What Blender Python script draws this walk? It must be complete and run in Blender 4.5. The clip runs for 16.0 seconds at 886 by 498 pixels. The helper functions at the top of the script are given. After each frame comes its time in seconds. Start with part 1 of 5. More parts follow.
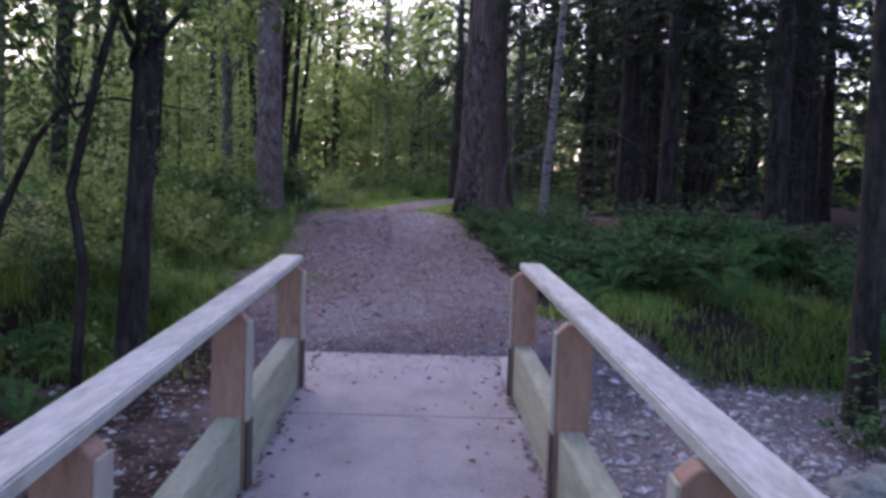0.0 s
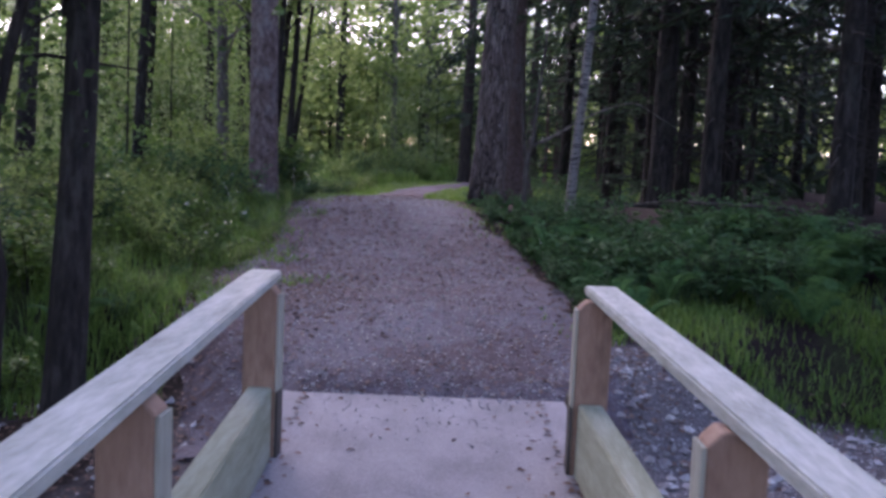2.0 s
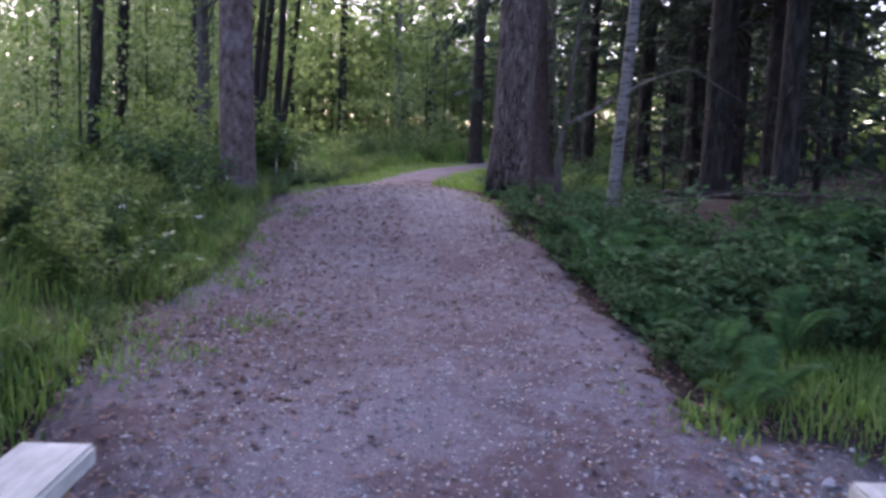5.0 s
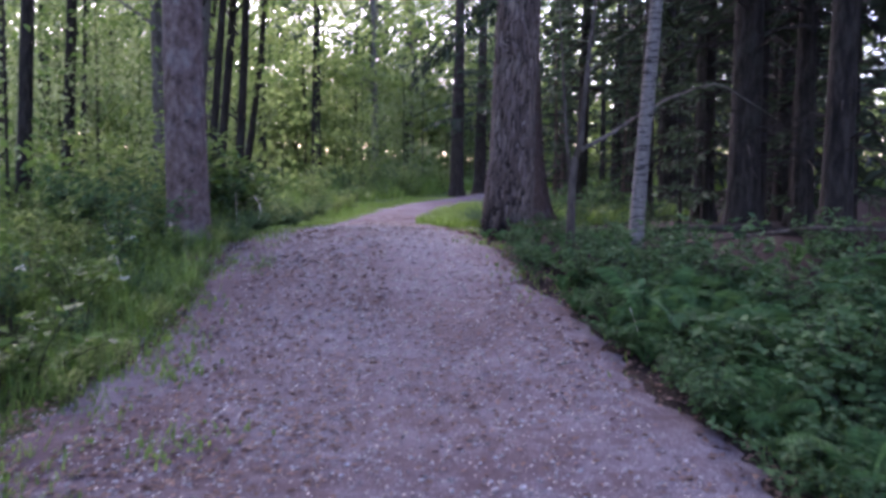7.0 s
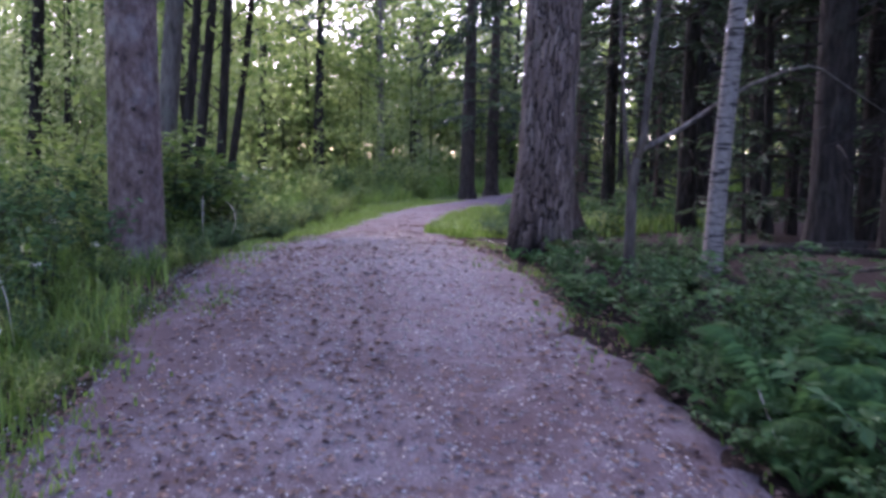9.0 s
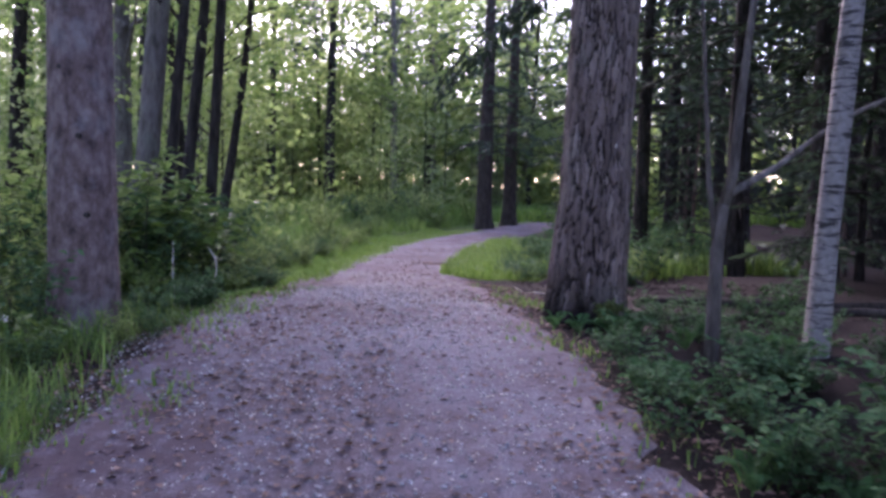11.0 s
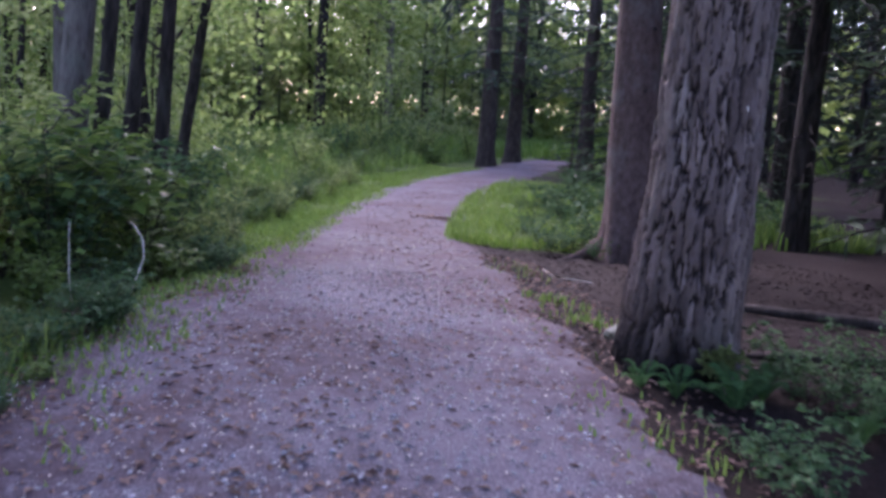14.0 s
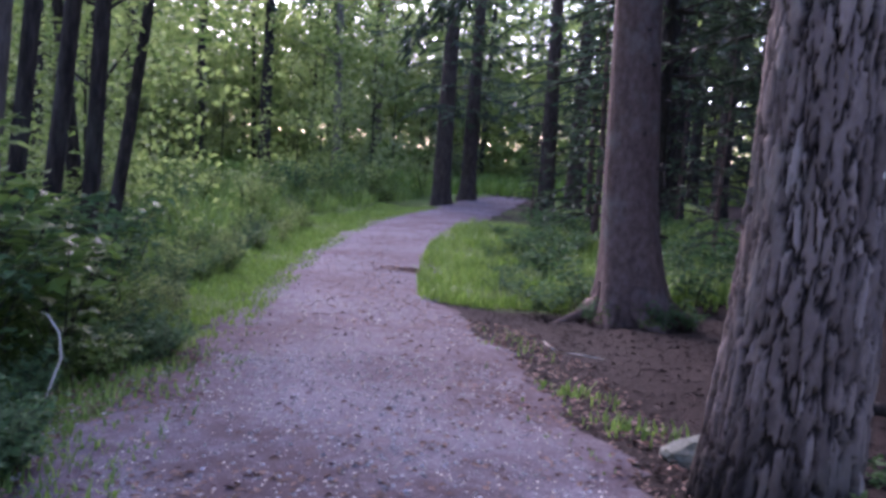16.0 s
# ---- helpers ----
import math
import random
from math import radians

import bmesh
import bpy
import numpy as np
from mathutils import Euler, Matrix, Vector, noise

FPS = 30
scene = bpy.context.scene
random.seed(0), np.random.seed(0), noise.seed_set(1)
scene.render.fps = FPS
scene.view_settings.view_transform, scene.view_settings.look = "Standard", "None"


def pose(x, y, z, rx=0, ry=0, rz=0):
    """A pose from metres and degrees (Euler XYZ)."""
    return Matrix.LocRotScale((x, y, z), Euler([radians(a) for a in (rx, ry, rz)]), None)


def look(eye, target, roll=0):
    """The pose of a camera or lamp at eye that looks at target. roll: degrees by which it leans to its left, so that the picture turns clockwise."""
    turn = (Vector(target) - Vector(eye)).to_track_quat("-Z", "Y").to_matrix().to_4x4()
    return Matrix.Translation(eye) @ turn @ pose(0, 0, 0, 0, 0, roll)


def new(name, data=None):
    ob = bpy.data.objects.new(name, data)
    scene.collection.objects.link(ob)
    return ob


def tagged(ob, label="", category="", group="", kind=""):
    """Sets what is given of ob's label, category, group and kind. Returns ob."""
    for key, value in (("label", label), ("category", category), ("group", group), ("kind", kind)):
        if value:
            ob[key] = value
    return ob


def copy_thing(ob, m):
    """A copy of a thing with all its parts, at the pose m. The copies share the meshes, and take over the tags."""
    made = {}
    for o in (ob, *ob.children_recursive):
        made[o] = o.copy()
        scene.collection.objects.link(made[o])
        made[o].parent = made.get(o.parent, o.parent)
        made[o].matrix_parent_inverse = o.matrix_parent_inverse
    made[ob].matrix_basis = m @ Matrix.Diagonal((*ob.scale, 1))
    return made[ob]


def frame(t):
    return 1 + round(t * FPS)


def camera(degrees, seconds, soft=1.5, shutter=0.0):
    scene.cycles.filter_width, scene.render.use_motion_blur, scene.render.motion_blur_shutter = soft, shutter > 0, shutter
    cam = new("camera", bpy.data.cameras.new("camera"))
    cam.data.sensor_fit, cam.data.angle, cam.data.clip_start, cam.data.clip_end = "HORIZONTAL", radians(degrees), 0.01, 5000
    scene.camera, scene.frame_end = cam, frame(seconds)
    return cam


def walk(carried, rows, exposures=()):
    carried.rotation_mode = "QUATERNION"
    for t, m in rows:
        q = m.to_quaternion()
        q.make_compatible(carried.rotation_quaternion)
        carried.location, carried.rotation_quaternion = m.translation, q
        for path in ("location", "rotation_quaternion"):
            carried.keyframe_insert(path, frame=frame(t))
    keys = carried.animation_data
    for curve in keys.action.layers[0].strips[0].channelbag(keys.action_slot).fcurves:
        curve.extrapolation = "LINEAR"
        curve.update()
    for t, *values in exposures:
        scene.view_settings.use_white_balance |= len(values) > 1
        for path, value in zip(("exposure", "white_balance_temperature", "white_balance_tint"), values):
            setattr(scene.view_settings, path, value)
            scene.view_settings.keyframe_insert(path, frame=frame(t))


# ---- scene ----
PATH = [
    (0, (0.461, 1.23, 1.314), (0.398, 3.224, 1.177), 1.9),
    (0.5, (0.394, 1.66, 1.324), (0.34, 3.654, 1.175), 2.6),
    (1, (0.37, 2.066, 1.323), (0.306, 4.059, 1.167), 2.3),
    (1.5, (0.331, 2.491, 1.329), (0.257, 4.483, 1.164), 2.3),
    (2, (0.265, 2.898, 1.344), (0.193, 4.889, 1.168), 2.6),
    (2.5, (0.249, 3.326, 1.36), (0.166, 5.315, 1.169), 2.2),
    (3, (0.191, 3.755, 1.365), (0.112, 5.744, 1.164), 2.2),
    (3.5, (0.159, 4.205, 1.357), (0.076, 6.192, 1.147), 2.0),
    (3.7, (0.14, 4.372, 1.37), (0.06, 6.359, 1.154), 2.0),
    (5.8, (0.008, 6.081, 1.435), (-0.109, 8.065, 1.209), 1.5),
    (6, (-0.041, 6.276, 1.423), (-0.196, 8.259, 1.209), 0.9),
    (6.5, (-0.09, 6.707, 1.437), (-0.207, 8.696, 1.257), 0.6),
    (7, (-0.132, 7.163, 1.441), (-0.173, 9.157, 1.289), 0.6),
    (7.5, (-0.171, 7.648, 1.437), (-0.164, 9.647, 1.354), 0.7),
    (8, (-0.205, 8.145, 1.438), (-0.181, 10.142, 1.327), 0.8),
    (8.5, (-0.234, 8.729, 1.434), (-0.243, 10.725, 1.298), 0.9),
    (9, (-0.274, 9.24, 1.498), (-0.329, 11.234, 1.345), 1.0),
    (9.2, (-0.294, 9.437, 1.529), (-0.366, 11.432, 1.407), 1.4),
    (11.3, (-0.437, 10.997, 1.666), (-0.522, 12.993, 1.566), 1.4),
    (11.5, (-0.468, 11.122, 1.674), (-0.535, 13.118, 1.555), 1.5),
    (12, (-0.538, 11.476, 1.705), (-0.572, 13.468, 1.534), 2.1),
    (12.5, (-0.563, 11.868, 1.748), (-0.596, 13.855, 1.529), 2.1),
    (13, (-0.596, 12.289, 1.803), (-0.636, 14.271, 1.539), 1.9),
    (13.5, (-0.637, 12.697, 1.867), (-0.689, 14.676, 1.58), 2.8),
    (14, (-0.699, 13.067, 1.931), (-0.753, 15.048, 1.662), 3.6),
    (14.5, (-0.817, 13.427, 1.974), (-0.848, 15.413, 1.743), 4.4),
    (15, (-0.874, 13.723, 2.014), (-0.894, 15.712, 1.8), 3.6),
    (15.5, (-0.945, 13.999, 2.045), (-0.939, 15.988, 1.837), 3.4),
    (16, (-1.055, 14.239, 2.057), (-0.986, 16.229, 1.866), 3.5),
]
cam = camera(53.2, 16.0, soft=3.3, shutter=0.5)
walk(cam, [(t, look(*p)) for t, *p in PATH], exposures=[(0.0, 1.97, 6100, 40), (3.5, 2.12, 6080, 38), (6.5, 2.58, 5980, 42), (11.5, 2.58, 5970, 42.5), (16.0, 2.55, 5760, 43)])

# ---- world and sun: a bright, even evening sky over the wood ----
world = bpy.data.worlds.new("sky")
scene.world = world
world.use_nodes = True
wn, wl = world.node_tree.nodes, world.node_tree.links
sky = wn.new("ShaderNodeTexSky")
sky.sky_type = 'NISHITA'
sky.sun_disc = False
sky.sun_elevation = radians(34)
sky.sun_rotation = radians(-20)
sky.air_density = 1.0
sky.dust_density = 1.6
wn["Background"].inputs["Strength"].default_value = 0.15
wl.new(sky.outputs["Color"], wn["Background"].inputs["Color"])
sun = new("sun", bpy.data.lights.new("sun", 'SUN'))
sun.data.energy = 1.9
sun.data.angle = radians(40)
sun.data.color = (1.0, 0.95, 0.88)
sun.matrix_world = look((-8, 22, 14), (0, 0, 0))

rng = np.random.default_rng(7)


# ---- materials ----
def nodes_of(name):
    m = bpy.data.materials.new(name)
    m.use_nodes = True
    n, l = m.node_tree.nodes, m.node_tree.links
    return m, n, l, n["Principled BSDF"]


def ramp(n, l, fac, stops):
    r = n.new("ShaderNodeValToRGB")
    e = r.color_ramp.elements
    while len(e) < len(stops):
        e.new(0.5)
    for i, (p, c) in enumerate(stops):
        e[i].position, e[i].color = p, (*c, 1)
    l.new(fac, r.inputs["Fac"])
    return r.outputs["Color"]


def noise_tex(n, l, vec, scale, detail=4.0, rough=0.6):
    t = n.new("ShaderNodeTexNoise")
    t.inputs["Scale"].default_value, t.inputs["Detail"].default_value, t.inputs["Roughness"].default_value = scale, detail, rough
    l.new(vec, t.inputs["Vector"])
    return t.outputs["Fac"]


def coords(n, l, stretch=(1, 1, 1), world_space=False):
    src = n.new("ShaderNodeNewGeometry").outputs["Position"] if world_space else n.new("ShaderNodeTexCoord").outputs["Object"]
    mp = n.new("ShaderNodeMapping")
    mp.inputs["Scale"].default_value = stretch
    l.new(src, mp.inputs["Vector"])
    return mp.outputs["Vector"]


def mixed(n, l, fac, a, b, kind='MIX'):
    m = n.new("ShaderNodeMix")
    m.data_type, m.blend_type = 'RGBA', kind
    if isinstance(fac, float):
        m.inputs[0].default_value = fac
    else:
        l.new(fac, m.inputs[0])
    l.new(a, m.inputs[6])
    l.new(b, m.inputs[7])
    return m.outputs[2]


def bumped(n, l, bsdf, height, strength, distance=0.02):
    b = n.new("ShaderNodeBump")
    b.inputs["Strength"].default_value, b.inputs["Distance"].default_value = strength, distance
    l.new(height, b.inputs["Height"])
    l.new(b.outputs["Normal"], bsdf.inputs["Normal"])


def two_scale(name, big, small, stretch=(1, 1, 1), s1=2.0, s2=25.0, rough=0.85, bump=0.4, world_space=False, blend=0.5):
    """A surface with stains at one scale and grain at another."""
    m, n, l, b = nodes_of(name)
    v = coords(n, l, stretch, world_space)
    a = noise_tex(n, l, v, s1)
    c = noise_tex(n, l, v, s2, 6.0, 0.7)
    l.new(mixed(n, l, blend, ramp(n, l, a, big), ramp(n, l, c, small)), b.inputs["Base Color"])
    b.inputs["Roughness"].default_value = rough
    b.inputs["Specular IOR Level"].default_value = 0.25
    bumped(n, l, b, c, bump)
    return m


def leaf_mat(name, dark, light, trans=0.45, rough=0.5):
    """Leaves that let light through; every leaf has its own tint."""
    m, n, l, b = nodes_of(name)
    g = n.new("ShaderNodeNewGeometry")
    col = ramp(n, l, g.outputs["Random Per Island"], [(0.0, dark), (1.0, light)])
    l.new(col, b.inputs["Base Color"])
    b.inputs["Roughness"].default_value = rough
    b.inputs["Specular IOR Level"].default_value = 0.3
    t = n.new("ShaderNodeBsdfTranslucent")
    l.new(col, t.inputs["Color"])
    mx = n.new("ShaderNodeMixShader")
    mx.inputs["Fac"].default_value = trans
    l.new(b.outputs["BSDF"], mx.inputs[1])
    l.new(t.outputs["BSDF"], mx.inputs[2])
    l.new(mx.outputs["Shader"], n["Material Output"].inputs["Surface"])
    return m


def bark_mat(name, deep, mid, high, stretch=(1, 1, 0.25), scale=9.0, bump=0.9, lichen=None, cracks=False):
    m, n, l, b = nodes_of(name)
    v = coords(n, l, stretch)
    a = noise_tex(n, l, v, scale, 6.0, 0.65)
    c = ramp(n, l, a, [(0.32, deep), (0.5, mid), (0.72, high)])
    if lichen:
        w = noise_tex(n, l, coords(n, l, (1, 1, 0.8)), 2.2, 5.0, 0.7)
        f = n.new("ShaderNodeMapRange")
        f.inputs["From Min"].default_value, f.inputs["From Max"].default_value = 0.52, 0.75
        l.new(w, f.inputs["Value"])
        rgb = n.new("ShaderNodeRGB")
        rgb.outputs[0].default_value = (*lichen, 1)
        c = mixed(n, l, f.outputs["Result"], c, rgb.outputs[0])
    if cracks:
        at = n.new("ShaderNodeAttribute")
        at.attribute_name = "fissure_shade"
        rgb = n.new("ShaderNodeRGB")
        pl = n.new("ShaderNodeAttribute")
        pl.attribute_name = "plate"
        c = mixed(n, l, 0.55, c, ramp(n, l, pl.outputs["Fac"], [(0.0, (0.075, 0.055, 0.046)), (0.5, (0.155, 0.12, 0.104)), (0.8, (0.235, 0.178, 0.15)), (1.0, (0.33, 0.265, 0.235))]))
        # near-black by crack depth: dark bark and the cracks' shade in one colour
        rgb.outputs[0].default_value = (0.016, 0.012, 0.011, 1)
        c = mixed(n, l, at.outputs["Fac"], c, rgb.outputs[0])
    l.new(c, b.inputs["Base Color"])
    b.inputs["Roughness"].default_value = 0.9
    b.inputs["Specular IOR Level"].default_value = 0.2
    bumped(n, l, b, a, bump, 0.03)
    return m


M = {
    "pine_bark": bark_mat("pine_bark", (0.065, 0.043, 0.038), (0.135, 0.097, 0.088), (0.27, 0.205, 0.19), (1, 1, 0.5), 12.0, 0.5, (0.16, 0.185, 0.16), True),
    "smooth_pine": bark_mat("smooth_pine", (0.05, 0.033, 0.03), (0.135, 0.093, 0.085), (0.25, 0.195, 0.185), (1, 1, 0.6), 13.0, 0.7, (0.25, 0.23, 0.235)),
    "spruce_bark": bark_mat("spruce_bark", (0.065, 0.043, 0.04), (0.11, 0.074, 0.068), (0.165, 0.118, 0.11), (1, 1, 0.6), 18.0, 0.6, (0.17, 0.16, 0.15)),
    # near-black bark; on the grove spruces it also holds their shade
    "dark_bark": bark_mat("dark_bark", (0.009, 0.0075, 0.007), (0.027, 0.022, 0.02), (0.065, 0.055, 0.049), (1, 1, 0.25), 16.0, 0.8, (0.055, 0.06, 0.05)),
    "grey_bark": bark_mat("grey_bark", (0.05, 0.045, 0.04), (0.12, 0.105, 0.095), (0.2, 0.18, 0.165), (1, 1, 0.3), 14.0, 0.6, (0.16, 0.17, 0.14)),
    "bend_bark": bark_mat("bend_bark", (0.028, 0.022, 0.019), (0.062, 0.048, 0.042), (0.11, 0.088, 0.078), (1, 1, 0.3), 14.0, 0.6),
    "dead_wood": bark_mat("dead_wood", (0.03, 0.025, 0.021), (0.075, 0.062, 0.054), (0.14, 0.12, 0.105), (1, 1, 0.3), 20.0, 0.5),
    "leaf_mid": leaf_mat("leaf_mid", (0.06, 0.12, 0.025), (0.17, 0.27, 0.06)),
    # pale leaf colour with part of the backlight put into it
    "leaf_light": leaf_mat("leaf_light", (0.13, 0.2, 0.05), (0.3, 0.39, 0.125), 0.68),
    # lightened and greyed: distance haze is put into this leaf colour
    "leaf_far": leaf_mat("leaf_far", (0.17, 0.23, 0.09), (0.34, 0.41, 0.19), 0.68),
    "leaf_cool": leaf_mat("leaf_cool", (0.026, 0.07, 0.026), (0.092, 0.18, 0.068), 0.35, 0.8),
    "leaf_dark": leaf_mat("leaf_dark", (0.028, 0.055, 0.015), (0.08, 0.14, 0.035), 0.35),
    # same needles in two colours, with grove shade and lit boughs put into them
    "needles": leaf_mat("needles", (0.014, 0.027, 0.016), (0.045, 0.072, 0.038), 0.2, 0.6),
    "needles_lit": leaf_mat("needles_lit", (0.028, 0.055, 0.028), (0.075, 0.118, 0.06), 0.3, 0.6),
    "fern_leaf": leaf_mat("fern_leaf", (0.035, 0.095, 0.032), (0.085, 0.185, 0.062), 0.4, 0.85),
    "grass_leaf": leaf_mat("grass_leaf", (0.07, 0.15, 0.028), (0.2, 0.31, 0.07), 0.45),
    "grass_bright": leaf_mat("grass_bright", (0.1, 0.19, 0.03), (0.2, 0.32, 0.06), 0.45),
    # litter under the spruce, darkened: the trees' shade is put into its colour
    "shaded_litter": leaf_mat("shaded_litter", (0.012, 0.0075, 0.0067), (0.042, 0.026, 0.023), 0.0, 0.9),
    "dry_leaf": leaf_mat("dry_leaf", (0.06, 0.032, 0.024), (0.24, 0.15, 0.12), 0.1, 0.8),
    "pale_leaf": leaf_mat("pale_leaf", (0.35, 0.3, 0.26), (0.6, 0.55, 0.5), 0.1, 0.7),
    "straw": two_scale("straw", [(0.3, (0.6, 0.54, 0.46)), (0.7, (0.75, 0.7, 0.62))], [(0.3, (0.5, 0.44, 0.36)), (0.7, (0.8, 0.75, 0.68))]),
    "petal": leaf_mat("petal", (0.7, 0.7, 0.62), (0.85, 0.85, 0.78), 0.3),
    "bank_pebble": leaf_mat("bank_pebble", (0.17, 0.155, 0.16), (0.5, 0.47, 0.475), 0.0, 0.8),
    "pebble": leaf_mat("pebble", (0.13, 0.12, 0.127), (0.42, 0.4, 0.41), 0.0, 0.85),
    "stone": two_scale("stone", [(0.3, (0.14, 0.15, 0.13)), (0.7, (0.28, 0.285, 0.26))], [(0.3, (0.12, 0.125, 0.11)), (0.7, (0.33, 0.335, 0.31))], s1=5.0, s2=40.0, bump=0.5),
    "rail_wood": two_scale("rail_wood", [(0.3, (0.18, 0.185, 0.14)), (0.5, (0.38, 0.38, 0.325)), (0.7, (0.54, 0.535, 0.485))], [(0.3, (0.29, 0.29, 0.25)), (0.65, (0.57, 0.56, 0.525))], (6, 1.3, 6), 2.5, 9.0, 0.8, 0.2),
    "post_wood": two_scale("post_wood", [(0.3, (0.13, 0.075, 0.052)), (0.45, (0.26, 0.145, 0.1)), (0.7, (0.38, 0.235, 0.17))], [(0.3, (0.17, 0.095, 0.065)), (0.7, (0.4, 0.26, 0.19))], (4, 4, 1.1), 2.0, 9.0, 0.8, 0.25),
    "pale_wood": two_scale("pale_wood", [(0.3, (0.3, 0.28, 0.22)), (0.7, (0.44, 0.42, 0.35))], [(0.3, (0.24, 0.22, 0.17)), (0.7, (0.48, 0.46, 0.39))], (9, 9, 0.8), 2.0, 9.0, 0.8, 0.25),
    "kerb_wood": two_scale("kerb_wood", [(0.3, (0.17, 0.19, 0.1)), (0.5, (0.3, 0.31, 0.2)), (0.7, (0.42, 0.42, 0.33))], [(0.3, (0.24, 0.24, 0.18)), (0.7, (0.46, 0.46, 0.38))], (6, 0.8, 6), 2.0, 10.0, 0.85, 0.25),
    "dark_wood": two_scale("dark_wood", [(0.3, (0.06, 0.05, 0.045)), (0.7, (0.12, 0.1, 0.085))], [(0.3, (0.05, 0.045, 0.04)), (0.7, (0.13, 0.11, 0.1))], (8, 8, 1), 2.0, 10.0),
    "deck_sheet": two_scale("deck_sheet", [(0.3, (0.13, 0.12, 0.13)), (0.5, (0.24, 0.225, 0.242)), (0.7, (0.33, 0.31, 0.335))], [(0.3, (0.15, 0.14, 0.152)), (0.7, (0.35, 0.33, 0.355))], (1, 0.6, 1), 3.0, 70.0, 0.9, 0.3, True, 0.5),
    "twig": two_scale("twig", [(0.3, (0.02, 0.016, 0.014)), (0.7, (0.045, 0.037, 0.033))], [(0.3, (0.018, 0.014, 0.012)), (0.7, (0.055, 0.045, 0.04))]),
    "mossy_rock": two_scale("mossy_rock", [(0.3, (0.09, 0.105, 0.075)), (0.7, (0.19, 0.2, 0.165))], [(0.3, (0.08, 0.09, 0.07)), (0.7, (0.24, 0.245, 0.215))], s1=6.0, s2=45.0, bump=0.5),
    "moss": two_scale("moss", [(0.3, (0.05, 0.075, 0.02)), (0.7, (0.11, 0.14, 0.04))], [(0.3, (0.04, 0.06, 0.02)), (0.7, (0.14, 0.17, 0.05))], s1=4, s2=60),
}


def birch_mat():
    m, n, l, b = nodes_of("birch_bark")
    a = noise_tex(n, l, coords(n, l, (3.0, 3.0, 19.0)), 2.2, 4.0, 0.6)
    c = noise_tex(n, l, coords(n, l, (1, 1, 1)), 30.0)
    base = ramp(n, l, c, [(0.3, (0.115, 0.1, 0.094)), (0.7, (0.23, 0.205, 0.19))])
    spots = ramp(n, l, a, [(0.40, (0.08, 0.07, 0.07)), (0.47, (1, 1, 1))])
    l.new(mixed(n, l, 1.0, base, spots, 'MULTIPLY'), b.inputs["Base Color"])
    b.inputs["Roughness"].default_value = 0.75
    bumped(n, l, b, a, 0.4)
    return m


def path_mat():
    """Packed grit with trodden-in leaf mould."""
    m, n, l, b = nodes_of("path_grit")
    v = coords(n, l, (1, 1, 1), True)
    big = noise_tex(n, l, v, 0.9, 5.0, 0.6)
    mid = noise_tex(n, l, v, 9.0, 6.0, 0.7)
    fine = noise_tex(n, l, v, 90.0, 4.0, 0.7)
    grit = ramp(n, l, fine, [(0.32, (0.052, 0.044, 0.055)), (0.53, (0.128, 0.113, 0.135)), (0.72, (0.33, 0.31, 0.355))])
    mould = ramp(n, l, fine, [(0.3, (0.036, 0.023, 0.028)), (0.7, (0.105, 0.071, 0.084))])
    add = n.new("ShaderNodeMath")
    add.operation = 'ADD'
    l.new(big, add.inputs[0])
    l.new(mid, add.inputs[1])
    f = n.new("ShaderNodeMapRange")
    f.inputs["From Min"].default_value, f.inputs["From Max"].default_value = 0.88, 1.14
    l.new(add.outputs[0], f.inputs["Value"])
    l.new(mixed(n, l, f.outputs["Result"], grit, mould), b.inputs["Base Color"])
    b.inputs["Roughness"].default_value = 0.92
    b.inputs["Specular IOR Level"].default_value = 0.2
    bumped(n, l, b, fine, 0.6, 0.012)
    return m


